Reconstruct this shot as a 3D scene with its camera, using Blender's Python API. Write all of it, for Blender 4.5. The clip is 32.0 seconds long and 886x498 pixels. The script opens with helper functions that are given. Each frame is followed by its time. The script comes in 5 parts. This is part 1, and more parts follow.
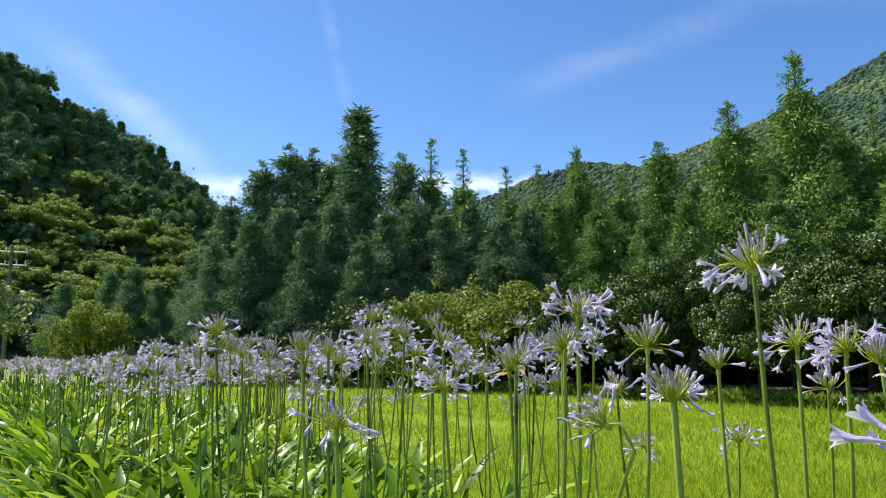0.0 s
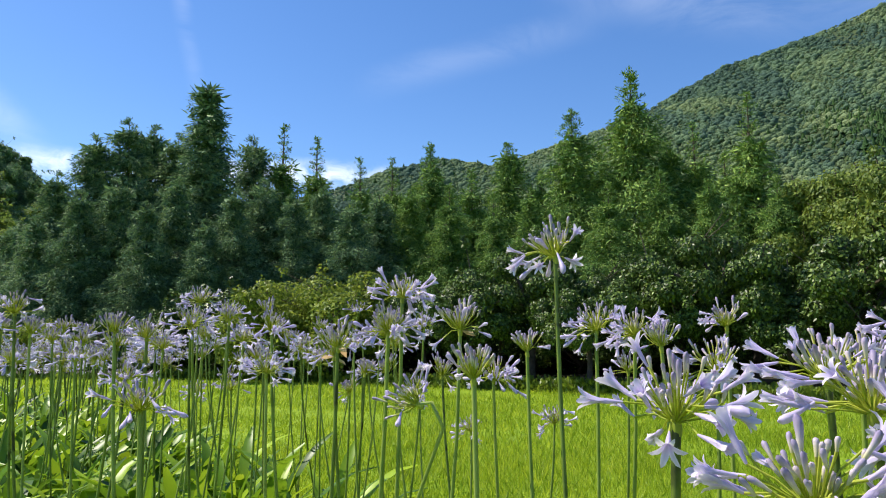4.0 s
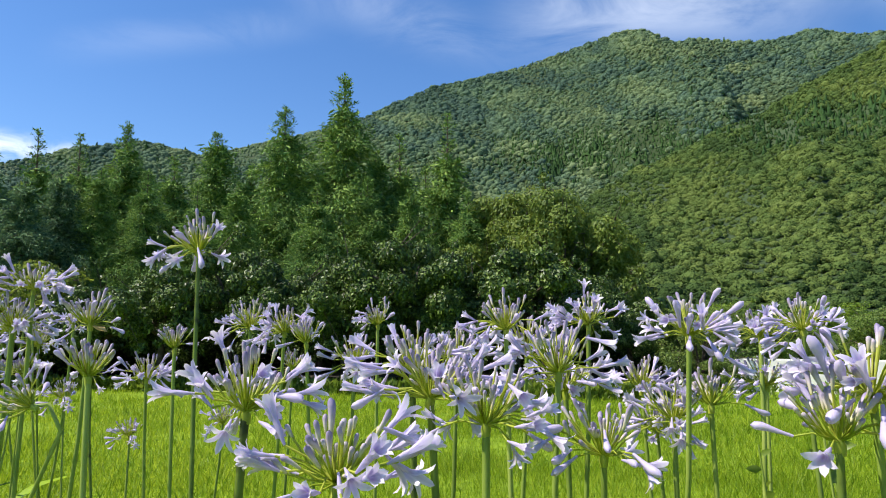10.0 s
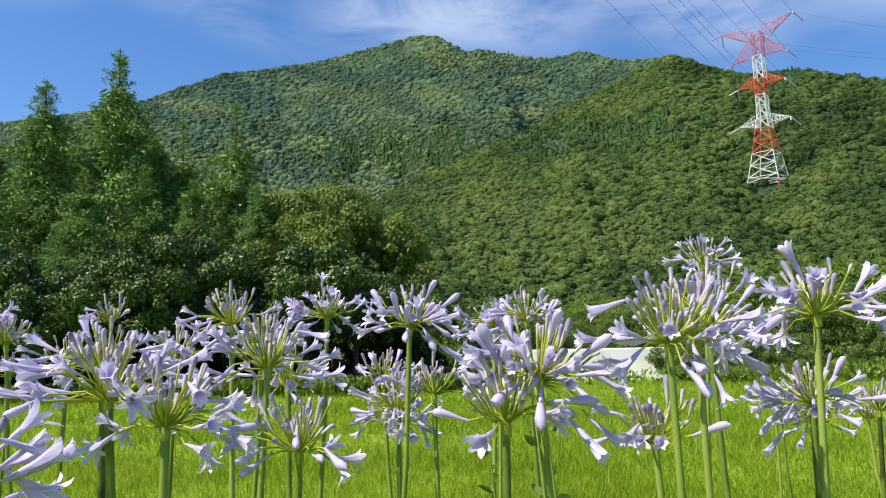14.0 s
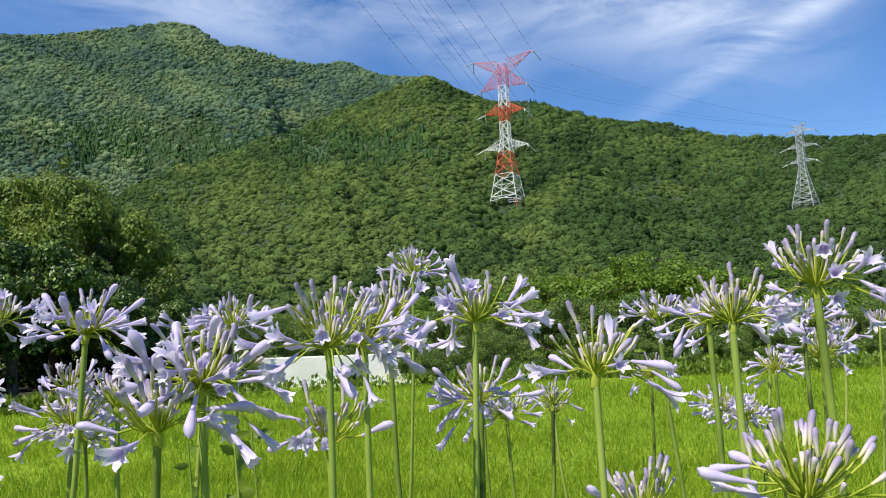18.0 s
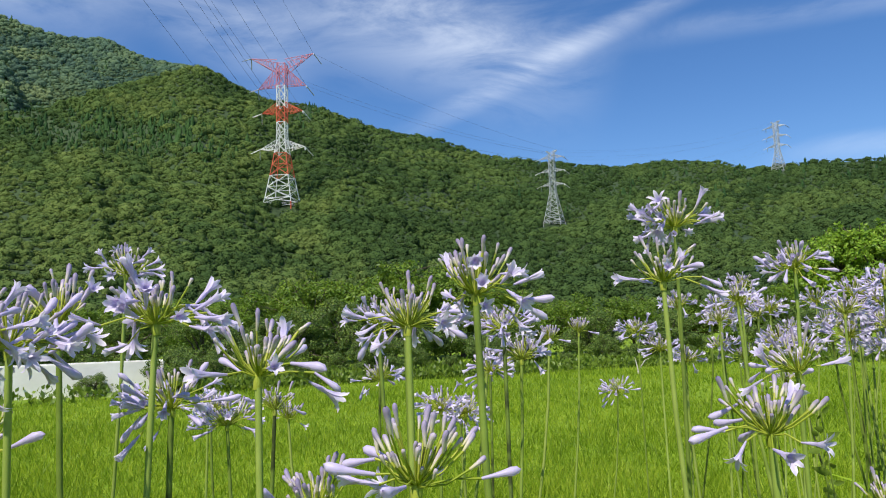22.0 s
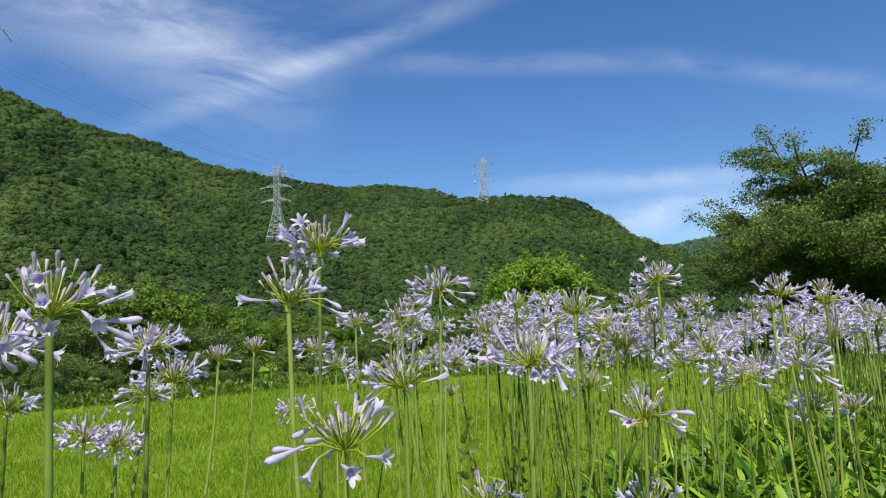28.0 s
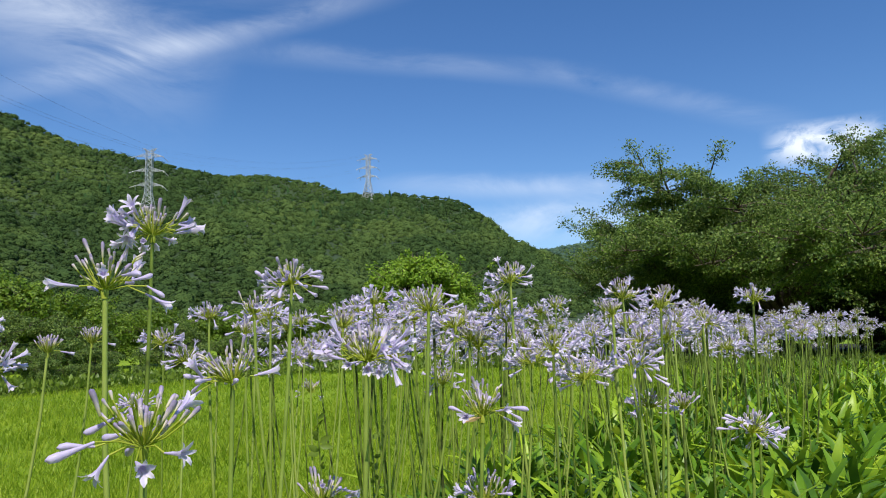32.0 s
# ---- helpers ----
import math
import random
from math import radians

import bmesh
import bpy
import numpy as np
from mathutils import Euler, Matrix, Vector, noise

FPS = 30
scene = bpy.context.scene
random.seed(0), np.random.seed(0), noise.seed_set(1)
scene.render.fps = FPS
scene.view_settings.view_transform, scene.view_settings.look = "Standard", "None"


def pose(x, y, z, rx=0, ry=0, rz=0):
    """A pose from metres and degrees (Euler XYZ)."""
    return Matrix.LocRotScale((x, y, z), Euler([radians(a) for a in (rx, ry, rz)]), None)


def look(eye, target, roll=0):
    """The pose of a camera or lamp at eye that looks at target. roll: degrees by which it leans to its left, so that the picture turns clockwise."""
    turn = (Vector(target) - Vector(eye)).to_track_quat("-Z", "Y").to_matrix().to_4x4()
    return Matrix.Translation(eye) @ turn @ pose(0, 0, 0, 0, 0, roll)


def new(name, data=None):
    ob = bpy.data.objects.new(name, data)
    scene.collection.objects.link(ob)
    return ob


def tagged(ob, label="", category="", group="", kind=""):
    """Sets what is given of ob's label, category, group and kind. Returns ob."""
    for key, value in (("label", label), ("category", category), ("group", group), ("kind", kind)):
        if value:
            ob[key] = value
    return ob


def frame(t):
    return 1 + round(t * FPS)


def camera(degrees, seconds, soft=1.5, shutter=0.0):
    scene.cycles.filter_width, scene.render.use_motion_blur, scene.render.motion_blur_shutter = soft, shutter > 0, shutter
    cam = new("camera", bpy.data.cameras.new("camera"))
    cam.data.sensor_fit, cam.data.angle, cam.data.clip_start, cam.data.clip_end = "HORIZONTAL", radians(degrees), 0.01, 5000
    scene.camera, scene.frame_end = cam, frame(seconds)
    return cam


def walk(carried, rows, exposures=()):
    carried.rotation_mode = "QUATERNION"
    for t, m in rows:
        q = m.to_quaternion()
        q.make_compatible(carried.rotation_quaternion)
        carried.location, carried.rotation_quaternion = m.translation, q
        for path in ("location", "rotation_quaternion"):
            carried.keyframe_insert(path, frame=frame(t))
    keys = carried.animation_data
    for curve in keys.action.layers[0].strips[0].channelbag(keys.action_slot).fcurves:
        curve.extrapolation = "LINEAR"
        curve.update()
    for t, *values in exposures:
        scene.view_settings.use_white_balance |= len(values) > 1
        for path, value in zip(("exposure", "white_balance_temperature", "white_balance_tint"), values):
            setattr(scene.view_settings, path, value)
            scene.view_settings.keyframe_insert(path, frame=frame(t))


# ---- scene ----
cam = camera(65.2, 32.0, 1.05)
PATH = [
    (0, (0.074, 0.226, 0.988), (0.136, 2.204, 1.279), -0.55),
    (0.5, (0.082, 0.224, 0.986), (0.191, 2.200, 1.278), -0.48),
    (1, (0.089, 0.223, 0.984), (0.249, 2.195, 1.277), -0.32),
    (1.5, (0.095, 0.221, 0.984), (0.311, 2.188, 1.276), -0.25),
    (2, (0.097, 0.220, 0.979), (0.369, 2.179, 1.271), -0.19),
    (2.5, (0.102, 0.221, 0.975), (0.429, 2.173, 1.262), -0.23),
    (4.5, (0.130, 0.199, 0.970), (0.666, 2.108, 1.227), -0.25),
    (5, (0.138, 0.191, 0.968), (0.734, 2.083, 1.220), -0.39),
    (5.5, (0.146, 0.186, 0.966), (0.804, 2.058, 1.217), -0.32),
    (6, (0.155, 0.185, 0.966), (0.872, 2.035, 1.215), -0.35),
    (6.5, (0.163, 0.179, 0.964), (0.941, 2.004, 1.213), -0.29),
    (7, (0.170, 0.175, 0.963), (1.011, 1.972, 1.211), -0.22),
    (7.5, (0.175, 0.172, 0.964), (1.079, 1.939, 1.211), -0.15),
    (8, (0.175, 0.170, 0.964), (1.142, 1.903, 1.213), -0.08),
    (8.5, (0.180, 0.162, 0.964), (1.208, 1.859, 1.217), -0.01),
    (9, (0.186, 0.155, 0.963), (1.277, 1.811, 1.221), -0.04),
    (9.5, (0.191, 0.148, 0.964), (1.348, 1.758, 1.224), -0.07),
    (10, (0.199, 0.142, 0.966), (1.418, 1.706, 1.227), -0.09),
    (10.5, (0.214, 0.134, 0.966), (1.489, 1.652, 1.228), -0.12),
    (11, (0.229, 0.130, 0.964), (1.558, 1.601, 1.228), -0.13),
    (11.5, (0.237, 0.126, 0.962), (1.617, 1.549, 1.227), -0.25),
    (12, (0.241, 0.124, 0.963), (1.674, 1.495, 1.225), -0.37),
    (12.5, (0.252, 0.115, 0.963), (1.735, 1.433, 1.217), -0.68),
    (13, (0.265, 0.110, 0.960), (1.799, 1.369, 1.209), -0.99),
    (13.5, (0.275, 0.105, 0.960), (1.857, 1.303, 1.205), -1.20),
    (14, (0.277, 0.098, 0.961), (1.903, 1.237, 1.206), -1.41),
    (14.5, (0.276, 0.088, 0.960), (1.942, 1.166, 1.210), -1.61),
    (16.5, (0.288, 0.061, 0.962), (2.105, 0.857, 1.221), -1.70),
    (17, (0.291, 0.048, 0.960), (2.147, 0.749, 1.217), -1.79),
    (17.5, (0.288, 0.039, 0.960), (2.179, 0.642, 1.210), -1.88),
    (18, (0.297, 0.028, 0.958), (2.215, 0.539, 1.203), -1.86),
    (18.5, (0.302, 0.020, 0.956), (2.241, 0.450, 1.194), -1.94),
    (19, (0.302, 0.009, 0.954), (2.257, 0.359, 1.190), -1.92),
    (19.5, (0.297, -0.009, 0.955), (2.264, 0.265, 1.189), -2.19),
    (20, (0.304, -0.024, 0.954), (2.281, 0.166, 1.189), -2.17),
    (20.5, (0.306, -0.031, 0.954), (2.290, 0.070, 1.187), -2.14),
    (21, (0.301, -0.044, 0.953), (2.287, -0.025, 1.186), -2.11),
    (21.5, (0.298, -0.051, 0.952), (2.283, -0.109, 1.187), -1.97),
    (22, (0.295, -0.060, 0.953), (2.276, -0.192, 1.193), -1.74),
    (22.5, (0.293, -0.070, 0.953), (2.266, -0.282, 1.202), -1.60),
    (23, (0.287, -0.092, 0.958), (2.249, -0.387, 1.214), -1.56),
    (23.5, (0.282, -0.103, 0.959), (2.229, -0.480, 1.222), -1.82),
    (24, (0.280, -0.114, 0.957), (2.210, -0.567, 1.224), -2.18),
    (24.5, (0.276, -0.126, 0.955), (2.189, -0.643, 1.223), -2.44),
    (25, (0.273, -0.135, 0.956), (2.170, -0.711, 1.221), -2.61),
    (25.5, (0.282, -0.145, 0.953), (2.162, -0.775, 1.215), -2.57),
    (26, (0.278, -0.149, 0.953), (2.139, -0.834, 1.214), -2.54),
    (26.5, (0.273, -0.156, 0.954), (2.113, -0.896, 1.214), -2.50),
    (28.5, (0.261, -0.191, 0.952), (2.012, -1.122, 1.213), -2.16),
    (29, (0.262, -0.202, 0.950), (1.992, -1.171, 1.208), -2.03),
    (29.5, (0.260, -0.206, 0.950), (1.967, -1.215, 1.205), -1.89),
    (30, (0.259, -0.210, 0.951), (1.944, -1.257, 1.204), -1.76),
    (30.5, (0.254, -0.216, 0.949), (1.917, -1.297, 1.199), -1.73),
    (31, (0.248, -0.222, 0.948), (1.889, -1.337, 1.197), -1.60),
    (31.5, (0.242, -0.229, 0.947), (1.861, -1.376, 1.194), -1.38),
    (32, (0.243, -0.237, 0.947), (1.840, -1.416, 1.192), -1.15),
]
walk(cam, [(t, look(eye, target, roll)) for t, eye, target, roll in PATH], [(0, 0.68, 6720, 11), (6, 0.62, 6660, 11), (13, 0.6, 6600, 10), (19, 0.43, 6480, 10), (26, 0.17, 6380, 10), (32, 0.19, 6380, 10)])

# ---- world, sun and exposure ----
SUN_AZ, SUN_EL = -58.0, 56.0


def toward(az, el):
    """Unit vector for a compass bearing from +y (clockwise) and an elevation, in degrees."""
    a, e = radians(az), radians(el)
    return Vector((math.sin(a) * math.cos(e), math.cos(a) * math.cos(e), math.sin(e)))


def build_world():
    world = bpy.data.worlds.new("sky")
    scene.world = world
    world.use_nodes = True
    nt = world.node_tree
    nt.nodes.clear()
    N, L = nt.nodes.new, nt.links.new
    out, bg = N("ShaderNodeOutputWorld"), N("ShaderNodeBackground")
    sky = N("ShaderNodeTexSky")
    sky.sky_type, sky.sun_disc = "NISHITA", False
    sky.sun_elevation, sky.sun_rotation = radians(SUN_EL), radians(SUN_AZ)
    sky.altitude, sky.air_density, sky.dust_density, sky.ozone_density = 300.0, 1.0, 0.3, 3.6
    coord = N("ShaderNodeTexCoord")

    def mth(op, a, b=None, clamp=False):
        m = N("ShaderNodeMath")
        m.operation, m.use_clamp = op, clamp
        for k, v in enumerate((a, b)):
            if v is None:
                continue
            if isinstance(v, (int, float)):
                m.inputs[k].default_value = v
            else:
                L(v, m.inputs[k])
        return m.outputs[0]

    def dot(vec):
        v = N("ShaderNodeVectorMath")
        v.operation = "DOT_PRODUCT"
        L(coord.outputs["Generated"], v.inputs[0])
        v.inputs[1].default_value = vec
        return v.outputs["Value"]

    def fibre(scale, stretch, detail, rough, turn):
        mp = N("ShaderNodeMapping")
        mp.inputs["Rotation"].default_value = turn
        mp.inputs["Scale"].default_value = stretch
        nz = N("ShaderNodeTexNoise")
        nz.inputs["Scale"].default_value, nz.inputs["Detail"].default_value = scale, detail
        nz.inputs["Roughness"].default_value = rough
        nz.inputs["Distortion"].default_value = 0.6
        L(coord.outputs["Generated"], mp.inputs["Vector"])
        L(mp.outputs[0], nz.inputs["Vector"])
        return nz.outputs["Fac"]

    wisps = fibre(5.0, (1.0, 1.0, 3.0), 7.0, 0.62, (0.3, 0.5, 0.4))
    puffs = fibre(26.0, (1.0, 1.0, 1.6), 6.0, 0.6, (0.0, 0.0, 0.0))
    total = None

    def streak(p, q, width, strength, tex, low, high):
        """A wisp of cirrus along the arc from p to q (bearing, elevation), soft at its sides and ends."""
        nonlocal total
        a, b = toward(*p), toward(*q)
        n, mid = a.cross(b).normalized(), (a + b).normalized()
        along = (b - a).normalized()
        half = a.angle(b) / 2
        side = mth("SUBTRACT", 1.0, mth("DIVIDE", mth("ABSOLUTE", mth("ADD", dot(n), mth("MULTIPLY", mth("SUBTRACT", wisps, 0.5), width * 0.9))), width), True)
        ends = mth("SUBTRACT", 1.0, mth("POWER", mth("DIVIDE", mth("ABSOLUTE", dot(along)), math.sin(half) * 1.3), 1.7), True)
        ends = mth("MULTIPLY", mth("MULTIPLY", ends, ends), mth("SUBTRACT", 3.0, mth("MULTIPLY", ends, 2.0)))
        front = mth("GREATER_THAN", dot(mid), 0.3)
        grain = N("ShaderNodeMapRange")
        grain.inputs["From Min"].default_value, grain.inputs["From Max"].default_value = low, high
        L(tex, grain.inputs["Value"])
        soft = mth("MULTIPLY", mth("MULTIPLY", side, side), mth("SUBTRACT", 3.0, mth("MULTIPLY", side, 2.0)))
        amount = mth("MULTIPLY", mth("MULTIPLY", soft, mth("MULTIPLY", ends, front)), mth("MULTIPLY", grain.outputs[0], strength))
        total = amount if total is None else mth("ADD", total, amount)

    streak((-30, 23), (-15, 12), 0.034, 0.21, wisps, 0.3, 0.7)
    streak((-8.5, 28), (-5.5, 17), 0.016, 0.10, wisps, 0.3, 0.7)
    streak((8, 20.8), (27, 25), 0.034, 0.11, wisps, 0.38, 0.72)
    streak((24, 28), (44, 23), 0.055, 0.18, wisps, 0.38, 0.72)
    streak((-22, 12.3), (14, 13.2), 0.028, 0.75, puffs, 0.35, 0.62)
    streak((44, 25.5), (68, 24.0), 0.075, 0.46, wisps, 0.28, 0.72)
    streak((62, 30), (82, 21), 0.08, 0.42, wisps, 0.32, 0.72)
    streak((80, 27), (106, 20), 0.12, 0.54, wisps, 0.30, 0.72)
    streak((92, 16.8), (121, 27), 0.026, 0.34, wisps, 0.28, 0.68)
    streak((106, 27), (132, 31), 0.07, 0.20, wisps, 0.32, 0.72)
    streak((108, 22.5), (139, 20.3), 0.026, 0.16, wisps, 0.28, 0.68)
    streak((136, 20.8), (155, 14.5), 0.024, 0.16, wisps, 0.28, 0.68)
    streak((122, 12.2), (147, 10.8), 0.026, 0.32, wisps, 0.3, 0.65)
    streak((126, 8.6), (146, 8.9), 0.040, 0.50, wisps, 0.28, 0.65)
    streak((152.5, 13.3), (159.5, 13.0), 0.034, 1.1, puffs, 0.34, 0.56)
    total = mth("MINIMUM", total, 0.95)
    mix = N("ShaderNodeMix")
    mix.data_type = "RGBA"
    L(total, mix.inputs["Factor"])
    vivid = N("ShaderNodeHueSaturation")
    vivid.inputs["Saturation"].default_value = 1.22
    vivid.inputs["Hue"].default_value = 0.506
    L(sky.outputs[0], vivid.inputs["Color"])
    L(vivid.outputs[0], mix.inputs["A"])
    mix.inputs["B"].default_value = (7.6, 8.1, 8.8, 1)
    L(mix.outputs["Result"], bg.inputs["Color"])
    bg.inputs["Strength"].default_value = 0.118
    L(bg.outputs[0], out.inputs["Surface"])


build_world()
sun = new("sun", bpy.data.lights.new("sun", "SUN"))
sun.data.energy, sun.data.angle, sun.data.color = 4.7, radians(0.53), (1.0, 0.93, 0.82)
sun.matrix_world = look(toward(SUN_AZ, SUN_EL) * 200, (0, 0, 0))


# ---- materials ----
def shader(name):
    m = bpy.data.materials.new(name)
    m.use_nodes = True
    nt = m.node_tree
    nt.nodes.clear()
    return m, nt.nodes.new, nt.links.new


def ramp_node(N, stops):
    r = N("ShaderNodeValToRGB")
    while len(r.color_ramp.elements) < len(stops):
        r.color_ramp.elements.new(0.5)
    for e, (p, c) in zip(r.color_ramp.elements, stops):
        e.position, e.color = p, (*c, 1)
    return r


def leafy(name, stops, rough=0.5, sheen=0.25, clear=0.35, by="island", scale=4.0, amount=0.5, bump=0.0, bump_scale=30.0, shift=0.485):
    """Foliage: colour from a random value of each leaf or object and from a noise, glossy on top, light passing through."""
    m, N, L = shader(name)
    out = N("ShaderNodeOutputMaterial")
    if by == "island":
        src = N("ShaderNodeNewGeometry").outputs["Random Per Island"]
    elif by in ("tone", "along"):
        at = N("ShaderNodeAttribute")
        at.attribute_name = by
        src = at.outputs["Fac"]
    else:
        src = N("ShaderNodeObjectInfo").outputs["Random"]
    nz = N("ShaderNodeTexNoise")
    nz.inputs["Scale"].default_value, nz.inputs["Detail"].default_value = scale, 5.0
    co = N("ShaderNodeTexCoord")
    L(co.outputs["Object"], nz.inputs["Vector"])
    mixv = N("ShaderNodeMix")
    mixv.inputs["Factor"].default_value = amount
    L(src, mixv.inputs["A"])
    L(nz.outputs["Fac"], mixv.inputs["B"])
    ramp = ramp_node(N, stops)
    L(mixv.outputs["Result"], ramp.inputs["Fac"])
    p = N("ShaderNodeBsdfPrincipled")
    p.inputs["Roughness"].default_value = rough
    p.inputs["Specular IOR Level"].default_value = sheen
    L(ramp.outputs["Color"], p.inputs["Base Color"])
    if bump:
        bn = N("ShaderNodeTexNoise")
        bn.inputs["Scale"].default_value, bn.inputs["Detail"].default_value = bump_scale, 6.0
        L(co.outputs["Object"], bn.inputs["Vector"])
        b = N("ShaderNodeBump")
        b.inputs["Strength"].default_value, b.inputs["Distance"].default_value = bump, 1.0
        L(bn.outputs["Fac"], b.inputs["Height"])
        L(b.outputs["Normal"], p.inputs["Normal"])
    last = p.outputs[0]
    if clear:
        tr = N("ShaderNodeBsdfTranslucent")
        bright = N("ShaderNodeHueSaturation")
        bright.inputs["Hue"].default_value = shift
        bright.inputs["Value"].default_value = 1.5
        L(ramp.outputs["Color"], bright.inputs["Color"])
        L(bright.outputs[0], tr.inputs["Color"])
        ms = N("ShaderNodeMixShader")
        ms.inputs["Fac"].default_value = clear
        L(p.outputs[0], ms.inputs[1])
        L(tr.outputs[0], ms.inputs[2])
        last = ms.outputs[0]
    L(last, out.inputs["Surface"])
    return m


def plain(name, c1, c2, rough=0.6, metal=0.0, scale=20.0, bump=0.1, bump_scale=60.0):
    m, N, L = shader(name)
    out, p = N("ShaderNodeOutputMaterial"), N("ShaderNodeBsdfPrincipled")
    co = N("ShaderNodeTexCoord")
    nz = N("ShaderNodeTexNoise")
    nz.inputs["Scale"].default_value, nz.inputs["Detail"].default_value = scale, 6.0
    L(co.outputs["Object"], nz.inputs["Vector"])
    ramp = ramp_node(N, [(0.3, c1), (0.7, c2)])
    L(nz.outputs["Fac"], ramp.inputs["Fac"])
    L(ramp.outputs["Color"], p.inputs["Base Color"])
    p.inputs["Roughness"].default_value, p.inputs["Metallic"].default_value = rough, metal
    if bump:
        bn = N("ShaderNodeTexNoise")
        bn.inputs["Scale"].default_value, bn.inputs["Detail"].default_value = bump_scale, 5.0
        L(co.outputs["Object"], bn.inputs["Vector"])
        b = N("ShaderNodeBump")
        b.inputs["Strength"].default_value, b.inputs["Distance"].default_value = bump, 0.02
        L(bn.outputs["Fac"], b.inputs["Height"])
        L(b.outputs["Normal"], p.inputs["Normal"])
    L(p.outputs[0], out.inputs["Surface"])
    return m


PETAL = leafy("petal_lavender", [(0.08, (0.37, 0.30, 0.56)), (0.34, (0.54, 0.475, 0.70)), (0.56, (0.70, 0.645, 0.80)), (0.80, (0.88, 0.85, 0.92))], 0.45, 0.3, 0.26, "along", 55.0, 0.5, shift=0.505)
BUD = leafy("bud_mauve", [(0.08, (0.36, 0.40, 0.12)), (0.24, (0.58, 0.55, 0.33)), (0.40, (0.60, 0.54, 0.52)), (0.56, (0.42, 0.36, 0.49)), (0.78, (0.25, 0.21, 0.36))], 0.5, 0.25, 0.08, "along", 60.0, 0.28, shift=0.505)
PEDICEL = leafy("pedicel_green", [(0.2, (0.29, 0.37, 0.03)), (0.8, (0.52, 0.56, 0.09))], 0.45, 0.3, 0.28, "island", 50.0, 0.4)
STEM = leafy("stem_green", [(0.26, (0.05, 0.065, 0.02)), (0.31, (0.14, 0.20, 0.035)), (0.5, (0.23, 0.32, 0.055)), (0.8, (0.38, 0.46, 0.11))], 0.4, 0.35, 0.10, "object", 18.0, 0.6)
SPATHE = leafy("spathe_tan", [(0.2, (0.45, 0.30, 0.14)), (0.8, (0.72, 0.56, 0.33))], 0.6, 0.2, 0.3, "object", 40.0, 0.6)
STRAP = leafy("strap_leaf_green", [(0.2, (0.034, 0.095, 0.008)), (0.5, (0.125, 0.255, 0.014)), (0.8, (0.34, 0.49, 0.028))], 0.40, 0.30, 0.30, "object", 7.0, 0.5)
STRAP_MANY = leafy("strap_leaf_green_many", [(0.2, (0.034, 0.095, 0.008)), (0.5, (0.125, 0.255, 0.014)), (0.8, (0.34, 0.49, 0.028))], 0.40, 0.30, 0.30, "island", 7.0, 0.4)
GRASS = leafy("lawn_grass", [(0.15, (0.095, 0.180, 0.008)), (0.5, (0.215, 0.330, 0.016)), (0.85, (0.42, 0.50, 0.05))], 0.5, 0.25, 0.45, "island", 0.6, 0.5)
WEED = leafy("weed_leaf", [(0.2, (0.07, 0.125, 0.014)), (0.8, (0.20, 0.29, 0.035))], 0.45, 0.35, 0.35, "island", 6.0, 0.4)
CONIFER = leafy("conifer_foliage", [(0.15, (0.038, 0.098, 0.028)), (0.5, (0.14, 0.268, 0.062)), (0.85, (0.34, 0.475, 0.098))], 0.6, 0.12, 0.09, "island", 0.5, 0.45)
CEDAR = leafy("cedar_foliage", [(0.15, (0.042, 0.098, 0.060)), (0.5, (0.126, 0.232, 0.108)), (0.85, (0.30, 0.43, 0.165))], 0.6, 0.12, 0.12, "island", 0.6, 0.45)
CAMELLIA = leafy("glossy_shrub_leaf", [(0.1, (0.012, 0.032, 0.006)), (0.5, (0.054, 0.106, 0.017)), (0.9, (0.19, 0.275, 0.05))], 0.42, 0.28, 0.05, "island", 0.8, 0.3)
LIGHTBUSH = leafy("yellow_green_shrub_leaf", [(0.1, (0.060, 0.108, 0.018)), (0.5, (0.150, 0.222, 0.028)), (0.9, (0.30, 0.37, 0.06))], 0.5, 0.2, 0.35, "island", 0.9, 0.35)
OLIVE = leafy("olive_tree_leaf", [(0.1, (0.045, 0.090, 0.016)), (0.5, (0.130, 0.200, 0.032)), (0.9, (0.26, 0.33, 0.06))], 0.55, 0.2, 0.25, "island", 0.5, 0.45)
CHERRY = leafy("cherry_leaf", [(0.15, (0.045, 0.090, 0.020)), (0.5, (0.115, 0.190, 0.038)), (0.85, (0.25, 0.335, 0.075))], 0.5, 0.22, 0.34, "island", 0.7, 0.4)
BRIGHT = leafy("bright_tree_leaf", [(0.1, (0.060, 0.125, 0.012)), (0.5, (0.125, 0.215, 0.020)), (0.9, (0.22, 0.31, 0.035))], 0.45, 0.25, 0.3, "island", 0.5, 0.4)
FOREST = leafy("hill_forest", [(0.08, (0.030, 0.058, 0.017)), (0.35, (0.057, 0.100, 0.027)), (0.65, (0.093, 0.143, 0.036)), (0.95, (0.155, 0.20, 0.05))], 0.75, 0.06, 0.0, "tone", 1.3, 0.38, 1.0, 1.4)
# aerial haze is mixed into these greens as blue and extra lightness
FOREST_HAZE = leafy("hazed_mountain_forest", [(0.05, (0.042, 0.084, 0.072)), (0.35, (0.092, 0.152, 0.088)), (0.65, (0.128, 0.187, 0.093)), (0.95, (0.19, 0.245, 0.108))], 0.75, 0.06, 0.0, "tone", 0.8, 0.34, 1.0, 0.9)
PLANTATION = leafy("plantation_conifers", [(0.1, (0.024, 0.060, 0.020)), (0.9, (0.050, 0.102, 0.028))], 0.75, 0.06, 0.0, "tone", 0.3, 0.3, 0.6, 0.9)
